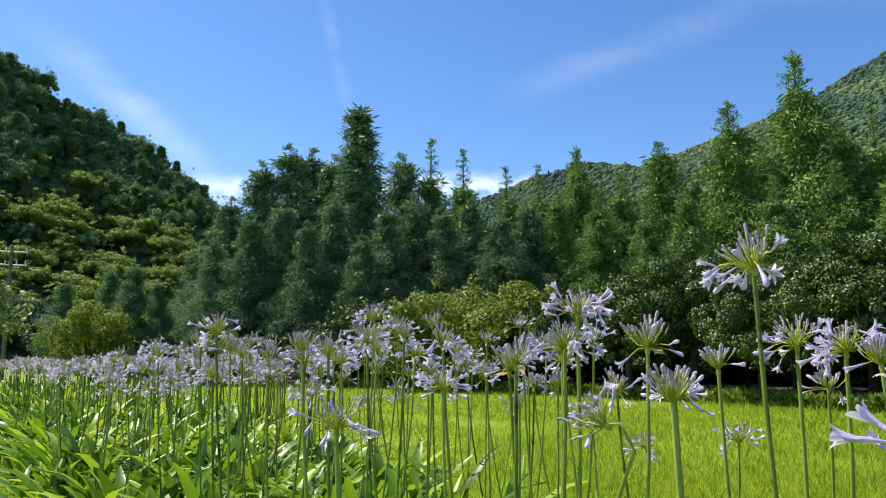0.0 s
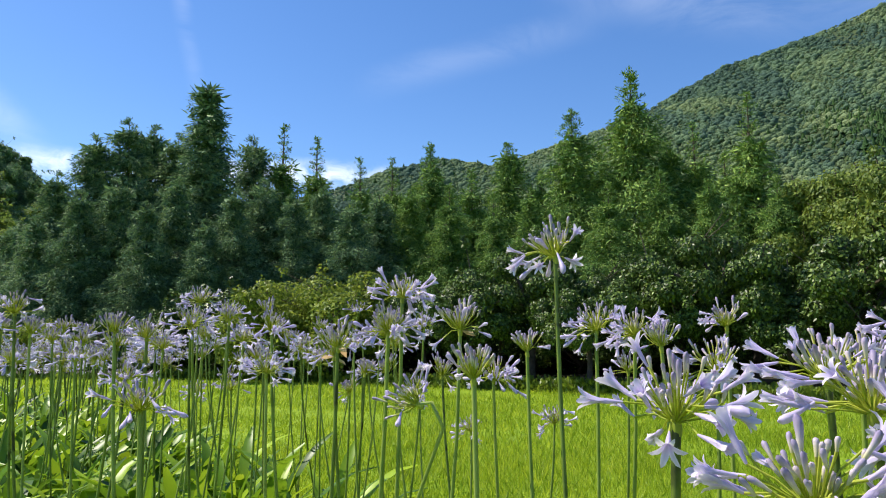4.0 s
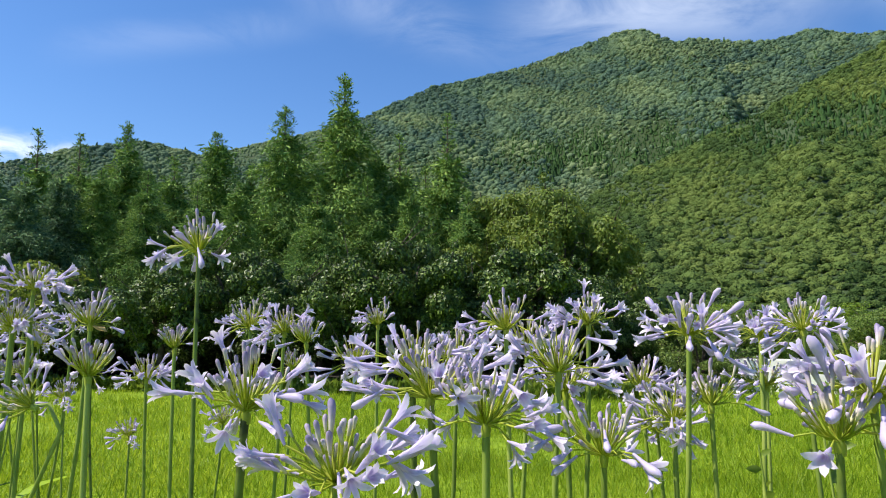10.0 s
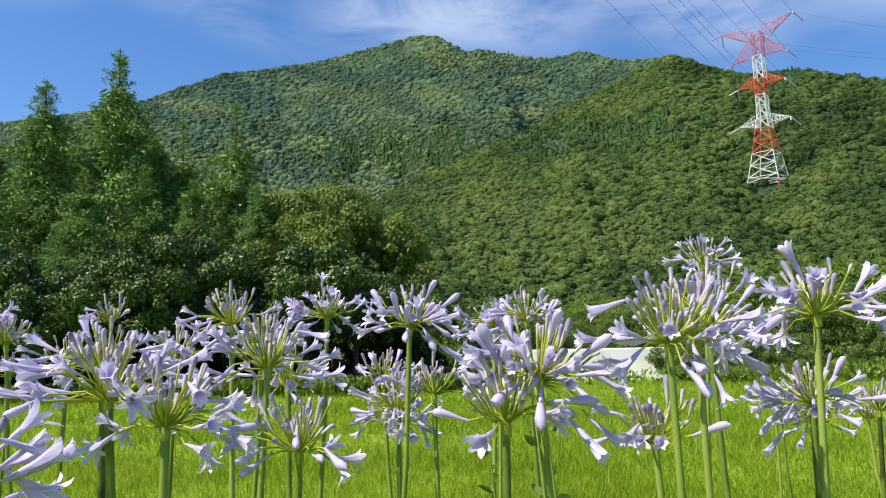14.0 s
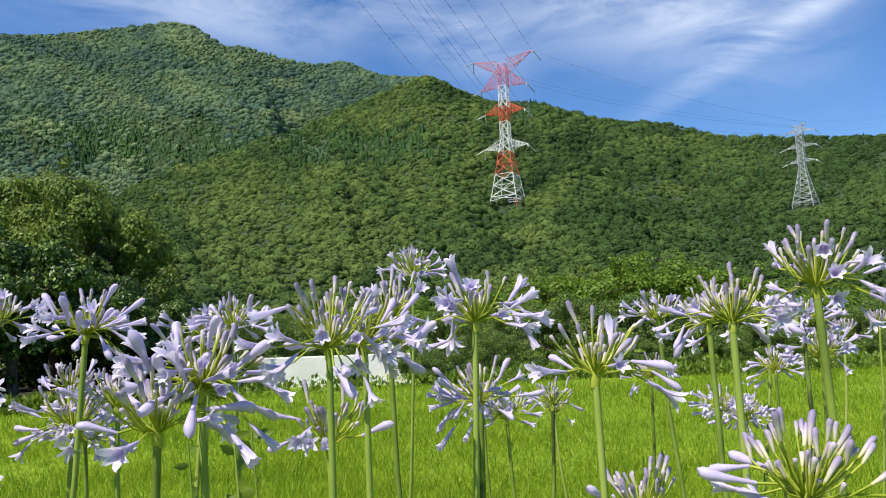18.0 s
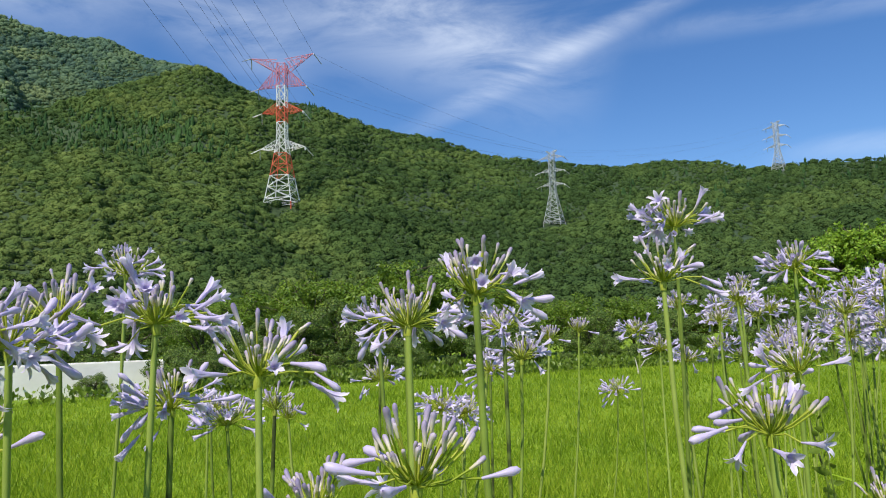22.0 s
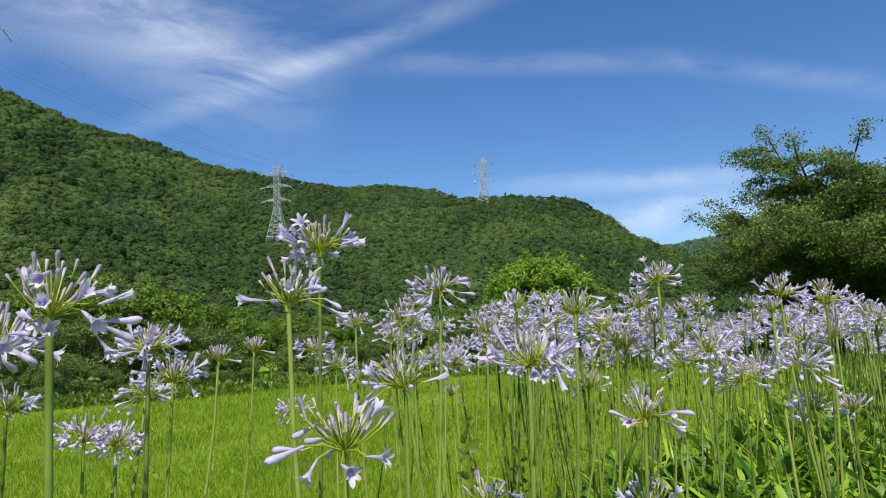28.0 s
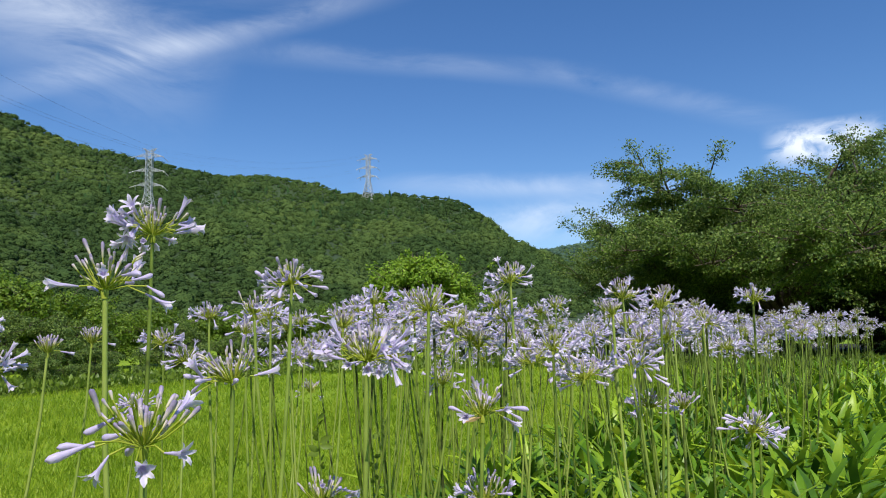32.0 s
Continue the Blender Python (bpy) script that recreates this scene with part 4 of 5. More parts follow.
    foot = [(76 + 3.1 * k, -0.6 + 1.1 * math.sin(k * 1.9), float(lawn_edge(76 + 3.1 * k)) * (1.16 + 0.05 * math.sin(k * 2.7)), 0.9) for k in range(28)]
    for k, (az, el, d, wf) in enumerate(dark2 + foot):
        stand("hedge_shrub", DARKTREE, az, d, tall_for(el, d) / 4.1, "dark green leafy shrub in the hedge beyond the lawn", "shrub", "hedge shrubs", k * 2.2, wf)


shrubs()


def canopy_trees():
    """Broad layered trees in a sunlit tone mid-slope on the steep hill; shade-dark trees and conifers above and below.
    """
    r = np.random.default_rng(97)
    for k in range(540):
        az, u = r.uniform(-46, -11), r.uniform(0.02, 1.0)
        if k % 3 == 0:
            u = r.uniform(0.7, 1.0)
        (p,), (d,) = steep_surface(np.array([az]), np.array([u]))
        if p[2] < 0.5:
            continue
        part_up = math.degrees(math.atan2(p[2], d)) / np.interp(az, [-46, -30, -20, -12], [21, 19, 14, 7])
        # darker leaves at the foot and upper wood stand for shade there
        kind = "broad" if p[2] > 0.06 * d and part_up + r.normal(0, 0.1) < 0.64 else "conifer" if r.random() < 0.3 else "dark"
        sc = r.uniform(0.75, 1.3) * (0.5 + 0.4 * d / 80)
        size = {"broad": (sc * 0.9, sc * 0.9, sc * 0.72), "dark": (sc * 0.8, sc * 0.8, sc * 0.85), "conifer": (sc * 0.62, sc * 0.62, sc * 0.36)}[kind]
        sink = {"broad": 2.2, "dark": 2.2, "conifer": 0.6}[kind] * size[2]
        root = new({"broad": "canopy_tree", "dark": "shaded_canopy_tree", "conifer": "hill_conifer"}[kind])
        root.matrix_basis = Matrix.LocRotScale((p[0], p[1], p[2] - sink), Euler((0, 0, r.uniform(0, 6.28))), size)
        mesh = HILL_CED if kind == "conifer" else (CANOPY_TREE if kind == "broad" else CANOPY_SHADED)[k % 2]
        child("trunk", mesh[0], root)
        child("crown", mesh[1], root)
        words = {"broad": "broad tree with layered foliage, a sunlit tone in its leaves, on the steep slope", "dark": "rounded tree with the wood's shade put into its dark green", "conifer": "small dark conifer near the crest of the hill"}[kind]
        tagged(root, words, "conifer" if kind == "conifer" else "tree", {"broad": "trees on the steep hill", "dark": "dark trees on the steep hill", "conifer": "conifers on the steep hill"}[kind])


canopy_trees()


def cherry(seed, az, dist, height, spread, label):
    """A wide cherry tree: forked trunk, long rising limbs, flat tiers of drooping leaves with sky between."""
    r = np.random.default_rng(seed)
    pieces = [tube([(0, 0, 0), (0.05, 0.02, 0.6), (0, 0.05, 1.3)], [0.26, 0.21, 0.19], 9)]
    mats4 = []
    for k in range(20):
        a = k * 2.399 + r.uniform(-0.3, 0.3)
        reach = spread * r.uniform(0.6, 1.05) * (0.45 + 0.55 * ((k * 7) % 20) / 19)
        h = height * r.uniform(0.30, 0.74) * (1.3 - 0.35 * reach / spread)
        p0 = np.array([0, 0.05, 1.2 + r.uniform(-0.2, 0.3)])
        p3 = np.array([math.cos(a) * reach, math.sin(a) * reach, min(h, height * 0.95)])
        p1, p2 = p0 + (p3 - p0) * 0.33 + np.array([0, 0, 0.12 * height]), p0 + (p3 - p0) * 0.68 + np.array([0, 0, 0.10 * height])
        pieces.append(tube([p0, p1, p2, p3], [0.11, 0.075, 0.045, 0.012], 6))
        for j in range(22):
            w = r.uniform(0.18, 1.0)
            q = p0 * (1 - w) ** 3 + 3 * p1 * w * (1 - w) ** 2 + 3 * p2 * w ** 2 * (1 - w) + p3 * w ** 3
            b = a + r.normal(0, 1.0)
            ln = spread * r.uniform(0.16, 0.36)
            tip = q + np.array([math.cos(b) * ln, math.sin(b) * ln, ln * r.uniform(-0.45, 0.75)])
            tip[2] = np.clip(tip[2], 0.5, height * (1.0 if r.random() < 0.25 else 0.93))
            mid = (q + tip) / 2 + np.array([0, 0, 0.10 * ln])
            pieces.append(tube([q, mid, tip], [0.028, 0.014, 0.004], 4))
            n = 300
            t = r.uniform(0.25, 1.06, n)
            place = q * ((1 - t) ** 2)[:, None] + 2 * mid * (t * (1 - t))[:, None] + tip * (t ** 2)[:, None] + r.normal(0, 1, (n, 3)) * np.array([0.15, 0.15, 0.08])
            axis = r.normal(0, 0.6, (n, 3)) + np.array([math.cos(b) * 0.6, math.sin(b) * 0.6, -0.35])
            mats4.append(stack4(frames_facing(axis, r.normal(0, 0.75, (n, 3)) + np.array([math.cos(b) * 0.4, math.sin(b) * 0.4, 0.6])), place, r.uniform(0.055, 0.11, n)))
    fv, ff = many(LEAF_V, LEAF_F, np.concatenate(mats4))
    stand("cherry_tree", (raw_mesh("cherry_trunk", *joined(pieces), BARK, smooth=True), raw_mesh("cherry_crown", fv, ff, CHERRY)), az, dist, 1.0, label, "tree", "cherry trees")


cherry(301, 153.0, 23.5, 7.5, 6.0, "wide spreading cherry tree with flat tiers of leaves")
cherry(307, 163, 25, 7.8, 6.5, "large leafy cherry tree beside another at the field's end")
cherry(317, 158.5, 28, 7.4, 5.5, "broad cherry tree standing behind the others")
cherry(311, 146.6, 24.5, 7.6, 4.3, "smaller cherry tree with low spreading boughs")


SAPLING = broad_meshes("sapling", 261, 4.0, 1.6, PALELEAF, 2600, 0.17, "out", 12, 0.25, 0.5, 0.2)
stand("sapling", SAPLING, -33.4, 26, 1.15, "thin pale-leaved sapling at the end of the bed", "tree", spin=0.4)


# ---- flowers ----
def floret_mesh(seed, length=0.046, flare=1.0):
    """A slim trumpet of six strap petals joined in a tube, along z. Also a value for each point: low on the midribs, high at the pale edges."""
    r = np.random.default_rng(seed)
    rings = np.array([(0.0, 0.024), (0.14, 0.040), (0.34, 0.062)]) * length
    ang = np.arange(12) * math.pi / 6
    v = [p for z, q in rings for p in np.c_[np.cos(ang) * q, np.sin(ang) * q, np.full(12, z)]]
    tint = [0.30] * 12 + [0.22] * 12 + [0.30] * 12
    f = [(i * 12 + k, i * 12 + (k + 1) % 12, (i + 1) * 12 + (k + 1) % 12, (i + 1) * 12 + k) for i in range(2) for k in range(12)]
    for k in range(6):
        a = (2 * k + 1) * math.pi / 6 + r.normal(0, 0.06)
        fl = flare * r.uniform(0.7, 1.3)
        row = (24 + 2 * k, 24 + 2 * k + 1, 24 + (2 * k + 2) % 12)
        c, s = math.cos(a), math.sin(a)
        curl = r.uniform(0.5, 1.5)
        for u, rad, wid, drop, edge in ((0.50, 0.060, 0.052, 0.0, 0.48), (0.68, 0.105, 0.076, 0.0, 0.66), (0.84, 0.19, 0.080, 0.012, 0.80), (0.95, 0.30, 0.058, 0.05 * curl, 0.82), (1.0, 0.37, 0.016, 0.10 * curl, 0.62)):
            q = np.array((c, s, 0)) * (0.055 + (rad - 0.055) * fl) * length
            zz = (u - drop * fl) * length
            side = np.array((-s, c, 0)) * wid * length * (1.12 if k % 2 else 0.85)
            back = np.array((c, s, 0)) * 0.026 * length
            base = len(v)
            v += [q - side - back + (0, 0, zz), q + (0, 0, zz), q + side - back + (0, 0, zz)]
            tint += [edge, edge - 0.38, edge]
            f += [(row[0], row[1], base + 1, base), (row[1], row[2], base + 2, base + 1)]
            row = (base, base + 1, base + 2)
    return np.array(v), np.array(f), np.array(tint)


def coarse_floret(length, flare):
    """The same trumpet with few faces, for flowers far along the bed."""
    ang = np.arange(6) * math.pi / 3
    v = [np.c_[np.cos(ang) * q, np.sin(ang) * q, np.full(6, z)] * length for z, q in ((0.0, 0.03), (0.5, 0.075))]
    f = [(k, (k + 1) % 6, 6 + (k + 1) % 6, 6 + k) for k in range(6)]
    v = list(np.concatenate(v))
    tint = [0.3] * 6 + [0.5] * 6
    for k in range(6):
        a = (k + 0.5) * math.pi / 3
        wide, tip = 0.06 + 0.13 * flare, 0.06 + 0.30 * flare
        for da, rad, z in ((-0.38, wide, 0.8), (0.38, wide, 0.8), (0.1, tip, 0.98), (-0.1, tip, 0.98)):
            v.append(np.array((math.cos(a + da) * rad, math.sin(a + da) * rad, z)) * length)
        tint += [0.7, 0.5, 0.75, 0.75]
        b = len(v) - 4
        f += [(6 + k, 6 + (k + 1) % 6, b + 1, b), (b, b + 1, b + 2, b + 3)]
    return np.array(v), np.array(f), np.array(tint)


def bud_mesh(length=0.040, fat=1.0, sides=6, ripe=1.0):
    """A slim bud, greenish cream at its base and mauve towards the tip; ripe ones are mauve nearly all along."""
    z = np.array([0, 0.2, 0.5, 0.75, 0.92, 1.0]) * length
    rad = np.array([0.0014, 0.0018, 0.0023, 0.0029, 0.0026, 0.0008]) * fat
    bow = np.c_[np.array([0, 0.01, 0.03, 0.03, 0.01, -0.02]) * length, np.zeros(6), z]
    tint = np.array([0.08, 0.20, 0.42, 0.66, 0.82, 0.90]) * ripe
    if sides < 6:
        rad, bow, tint = rad[[0, 2, 4]], bow[[0, 3, 5]], tint[[0, 2, 4]]
    v, f = tube(bow, rad, sides)
    return v, f, np.repeat(tint, sides)


def club(sides):
    """A flower about to open: a fat lavender club, narrow at its base."""
    v, f = tube(np.c_[np.zeros(6), np.array([0, 0.0005, 0.001, 0.001, 0.0, -0.001]), np.array([0, 0.011, 0.021, 0.028, 0.034, 0.037])], [0.0014, 0.0019, 0.0031, 0.0042, 0.0035, 0.0008], sides)
    return v, f, np.repeat([0.26, 0.20, 0.34, 0.46, 0.40, 0.2], sides)


FLORET_SIZES = ((0.037, 0.75), (0.039, 0.48), (0.035, 1.1), (0.039, 0.28))
BUD_SIZES = ((0.018, 0.90, 0.85), (0.013, 0.85, 0.62), (0.022, 0.98, 1.0), (0.030, 1.15, 1.08))
FLORET = [floret_mesh(400 + k, ln, fl) for k, (ln, fl) in enumerate(FLORET_SIZES)] + [club(8)]
FLORET_LOW = [coarse_floret(ln, fl) for ln, fl in FLORET_SIZES] + [club(4)]
BUDS = [bud_mesh(ln, ft, 6, rp) for ln, ft, rp in BUD_SIZES]
BUDS_LOW = [bud_mesh(ln, ft, 4, rp) for ln, ft, rp in BUD_SIZES]
FLORET_ME = [raw_mesh("floret", v, f, PETAL, smooth=True, along=t) for v, f, t in FLORET]
BUD_ME = [raw_mesh("bud", v, f, BUD, smooth=True, along=t) for v, f, t in BUDS]


def umbel(seed, blooms, buds, reach=0.036, shut=0.15, spread=1.0, tall=1.0):
    """One head: matrices of its open flowers and buds, and its stalks. The stem's tip is the origin."""
    r = np.random.default_rng(seed)
    stalks, parts = [], []
    sides = r.uniform(0, 6.28) + np.array([0.0, 2.2, 3.9]) + r.normal(0, 0.4, 3)
    for k in range(blooms + buds):
        is_bud = k < buds
        if is_bud:
            # stalks lean out, then turn up, so the buds stand nearly upright at uneven heights
            a = k * 2.399 + r.normal(0, 0.45)
            th = spread * radians(np.clip(5 + 68 * math.sqrt((k + 0.3) / buds) + r.normal(0, 10), 3, 92))
            ln = reach * r.uniform(0.32, 1.15) * tall
            lift = r.uniform(0.1, 0.7)
        else:
            # open flowers crowd towards a few sides of the head
            a = r.choice(sides) + r.normal(0, 0.5)
            th = radians(np.clip(r.normal(80, 17), 42, 120))
            ln = reach * r.uniform(0.75, 1.35)
            lift = r.uniform(-0.30, 0.25)
        d = np.array([math.sin(th) * math.cos(a), math.sin(th) * math.sin(a), math.cos(th)])
        tip = d * ln + np.array([0, 0, 0.003 + lift * ln * 0.5 * math.sin(th)])
        mid = d * ln * 0.55 + np.array([0, 0, 0.001 if is_bud else 0.006])
        stalks.append(tube([(0, 0, 0), mid, tip], [0.0009, 0.0007, 0.0010], 4))
        if is_bud:
            axis = d * r.uniform(0.5, 1.1) + np.array([0, 0, r.uniform(0.3, 1.0)]) + r.normal(0, 0.15, 3)
            pick = r.choice(4, p=(0.36, 0.32, 0.22, 0.10))
        else:
            axis = d + np.array([0, 0, r.normal(-0.12, 0.42)]) + r.normal(0, 0.20, 3)
            pick = r.choice(5, p=np.array([0.34, 0.30, 0.16, 0.20, 0.0]) * (1 - shut) + np.array([0, 0, 0, 0, shut]))
        rot = frames_along(axis[None], np.array([r.uniform(0, 6.28)]))
        parts.append((is_bud, pick, stack4(rot, tip[None], [r.uniform(0.58, 0.90) if is_bud else r.uniform(0.72, 1.03)])[0]))
    # the pale knot where the stalks meet
    stalks.append(tube([(0, 0, -0.010), (0, 0, -0.003), (0, 0, 0.004)], [0.0038, 0.0046, 0.003], 7))
    return parts, joined(stalks)


HEAD_KINDS = {
    "full": [umbel(501, 26, 34, 0.036), umbel(502, 23, 36, 0.036), umbel(503, 29, 32, 0.0355)],
    "half": [umbel(511, 16, 40, 0.036, 0.25, 0.95), umbel(512, 13, 42, 0.036, 0.35, 0.92), umbel(513, 18, 38, 0.0355, 0.25, 0.95)],
    "budding": [umbel(521, 4, 42, 0.035, 0.6, 0.90), umbel(522, 2, 40, 0.036, 0.8, 0.80, 0.9), umbel(523, 6, 40, 0.035, 0.5, 0.90)],
    "sparse": [umbel(531, 9, 42, 0.036, 0.7, 1.0), umbel(532, 8, 44, 0.037, 0.75, 1.0), umbel(533, 10, 40, 0.036, 0.65, 1.0)],
}
STALKS_ME = {k: [raw_mesh("umbel_base", *h[1], PEDICEL, smooth=True) for h in hs] for k, hs in HEAD_KINDS.items()}


def whole_head(kind, index, low):
    """All of a head in one mesh: petals, buds and stalks; with the value along them and the material of each face."""
    parts, stalks = HEAD_KINDS[kind][index]
    flo, bds = (FLORET_LOW, BUDS_LOW) if low else (FLORET, BUDS)
    pet = [many(*flo[v][:2], m[None]) for b, v, m in parts if not b]
    bud = [many(*bds[v][:2], m[None]) for b, v, m in parts if b]
    v, f = joined(pet + bud + [stalks])
    tint = np.concatenate([flo[v][2] for b, v, m in parts if not b] + [bds[v][2] for b, v, m in parts if b] + [np.zeros(len(stalks[0]))])
    idx = np.repeat((0, 1, 2), (sum(len(p[1]) for p in pet), sum(len(p[1]) for p in bud), len(stalks[1])))
    return v, f, idx, tint


HEAD_MATS = [PETAL, BUD, PEDICEL]
WHOLE = {k: [whole_head(k, i, True) for i in range(3)] for k in HEAD_KINDS}
WHOLE_ME = {k: [raw_mesh("flower_head", v, f, HEAD_MATS, idx, True, t) for v, f, idx, t in (whole_head(k, i, False) for i in range(3))] for k in HEAD_KINDS}
BRACT_V = np.array([(0, 0, 0), (0.006, 0.002, 0.012), (0.007, 0.004, 0.022), (0, 0.001, 0.038), (-0.007, 0.004, 0.022), (-0.006, 0.002, 0.012), (0, -0.003, 0.016)])
BRACT_ME = raw_mesh("bract", BRACT_V, np.array([(0, 1, 6), (1, 2, 6), (2, 3, 6), (3, 4, 6), (4, 5, 6), (5, 0, 6)]), SPATHE, smooth=True)
HEAD_WORDS = {"full": "pale lavender agapanthus in full bloom on a tall green stem", "half": "half-open lavender agapanthus with upright buds on a green stem", "sparse": "agapanthus head of pale buds with a few drooping open florets", "budding": "agapanthus mostly in mauve bud on a yellow-green stalked head"}


def stem_path(r, height, lean):
    """Points of a gently bowed stem from its foot to the origin."""
    a = r.uniform(0, 6.28)
    off = np.array([math.cos(a), math.sin(a)]) * lean
    u = np.linspace(0, 1, 7)
    return np.c_[np.outer((1 - u) ** 1.6, off), (u - 1) * height]


def agapanthus(p, kind, index, r, detailed=True, lean=0.05, size=1.0, thick=1.0, bracts=0, nod=0.0):
    """One flower: stem, stalks, and each open flower and bud of its own."""
    root = new("agapanthus")
    tilt = Euler((r.normal(0, 0.09), r.normal(0, 0.09), r.uniform(0, 6.28)))
    pts = stem_path(r, p[2] + 0.02, lean)
    root.matrix_basis = Matrix.Translation((p[0] + pts[0][0], p[1] + pts[0][1], 0))
    local = pts - np.array([pts[0][0], pts[0][1], -p[2]])
    rad = np.linspace(0.0048, 0.0036, 7) * thick
    if nod:
        # the stem hooks over just below its head
        away = np.array([-0.8, 0.6, 0.0])
        local = np.concatenate([local[:-1], local[-1:] + np.array([[0, 0, -0.035]]) - away * 0.045, local[-1:] + np.array([[0, 0, 0.004]]) - away * 0.025, local[-1:]])
        rad = np.concatenate([rad[:-1], np.full(3, rad[-1])])
        tilt = Vector((away[0], away[1], 0.5)).to_track_quat("Z", "Y").to_euler()
    child("stem", raw_mesh("stem", *tube(local, rad, 8), STEM, smooth=True), root)
    top = Matrix.LocRotScale(local[-1], tilt, (size, size, size))
    if detailed:
        parts, _ = HEAD_KINDS[kind][index]
        child("umbel_base", STALKS_ME[kind][index], root, top, "yellow-green flower stalks")["kind"] = "stuff"
        for is_bud, v, m in parts:
            child("bud" if is_bud else "floret", (BUD_ME if is_bud else FLORET_ME)[v], root, top @ Matrix(m.tolist()))
        for b in range(bracts):
            child("bract", BRACT_ME, root, top @ Euler((radians(105 + 20 * b), 0, b * 2.2 + 0.6)).to_matrix().to_4x4(), "withered tan bract")
    else:
        child("flower_head", WHOLE_ME[kind][index], root, top)
    return tagged(root, HEAD_WORDS[kind], "flower", "agapanthus flowers in the bed")


# places of the heads, from the far end of the bed past the camera
HEADS_A = [
    (-0.20, 2.41, 0.96), (-0.10, 2.42, 1.01), (-0.17, 2.06, 0.98), (-0.07, 2.07, 1.01),
    (0.79, 2.49, 0.67), (0.13, 2.12, 1.00), (-0.20, 1.84, 0.99), (1.05, 2.40, 0.70),
    (0.12, 1.82, 0.90), (0.58, 2.05, 0.88), (0.26, 1.72, 0.94), (0.37, 1.69, 0.98),
    (0.65, 1.82, 0.88), (0.36, 1.62, 0.99), (0.39, 1.63, 1.06), (0.25, 1.54, 0.96),
    (-0.06, 1.34, 0.87), (1.03, 1.86, 0.89), (0.60, 1.46, 0.95), (0.36, 1.33, 0.87),
    (0.43, 1.32, 0.99), (0.74, 1.45, 0.99), (0.76, 1.34, 0.98), (1.06, 1.49, 1.00),
    (0.39, 1.11, 0.92), (0.55, 1.20, 1.10),
]
HEADS_B = [
    (0.77, 1.27, 0.96), (0.84, 1.22, 0.92), (0.83, 0.92, 0.93), (0.42, 0.68, 0.91),
    (0.66, 0.79, 0.93), (0.99, 0.94, 0.95), (0.88, 0.87, 0.98), (0.61, 0.69, 0.91),
    (0.44, 0.57, 0.87), (1.07, 0.88, 0.99), (0.62, 0.62, 0.89), (0.88, 0.76, 0.90),
    (0.77, 0.67, 0.93), (1.23, 0.90, 0.88), (1.24, 0.88, 0.81), (0.72, 0.57, 0.86),
    (1.01, 0.69, 0.86), (0.96, 0.63, 0.97), (1.05, 0.66, 0.88), (1.38, 0.76, 0.97),
    (0.76, 0.38, 0.89), (1.30, 0.65, 0.98), (0.80, 0.37, 0.92), (0.83, 0.27, 0.95),
    (0.96, 0.33, 0.85), (0.91, 0.27, 0.95),
]
HEADS_C = [
    (1.03, 0.19, 0.97), (1.18, 0.22, 0.87), (0.90, 0.06, 0.92), (0.78, -0.07, 0.85),
    (1.05, -0.07, 0.96), (1.75, 0.29, 0.78), (1.01, -0.14, 0.99), (2.08, 0.41, 0.77),
    (2.13, 0.43, 0.77), (1.72, 0.19, 0.81), (1.27, -0.07, 0.96), (0.93, -0.40, 0.85),
    (1.65, -0.02, 0.97), (2.27, 0.25, 0.73), (1.19, -0.41, 1.01), (2.05, -0.01, 0.84),
    (1.15, -0.56, 0.89), (1.38, -0.51, 1.11), (2.06, -0.16, 0.76), (1.78, -0.32, 0.89),
    (1.13, -0.75, 0.91), (2.14, -0.23, 0.74), (2.08, -0.29, 0.85), (1.29, -0.76, 0.68),
    (2.17, -0.30, 0.97), (2.32, -0.23, 0.71), (1.05, 0.296, 0.975), (1.59, 0.435, 1.075),
    (1.04, 0.03, 0.77), (1.665, -0.267, 0.955), (1.41, 0.77, 0.885),
]
HEADS_D = [
    (1.16, -0.99, 0.81), (2.19, -0.47, 0.92), (1.22, -1.04, 0.65), (1.64, -0.86, 1.06),
    (2.33, -0.59, 0.94), (1.54, -1.15, 1.00), (2.01, -0.92, 1.01), (1.69, -1.27, 1.00),
    (1.63, -1.34, 0.93), (2.31, -1.01, 0.96), (2.44, -0.94, 1.01), (2.36, -1.11, 1.01),
    (1.14, -1.77, 0.71), (2.62, -1.03, 0.83), (2.15, -1.30, 0.94), (2.61, -1.16, 1.00),
    (1.45, -1.81, 0.74), (2.15, -1.49, 0.93), (1.41, -1.90, 0.73), (2.08, -1.83, 1.04),
    (1.42, -2.31, 1.03),
]


def mixed(r, s):
    """How far the flowers have opened along the bed."""
    odds = (0.18, 0.40, 0.42) if s > 0.7 else (0.40, 0.45, 0.15) if s > -0.6 else (0.30, 0.52, 0.18)
    return ("full", "half", "budding")[int(r.choice(3, p=odds))]


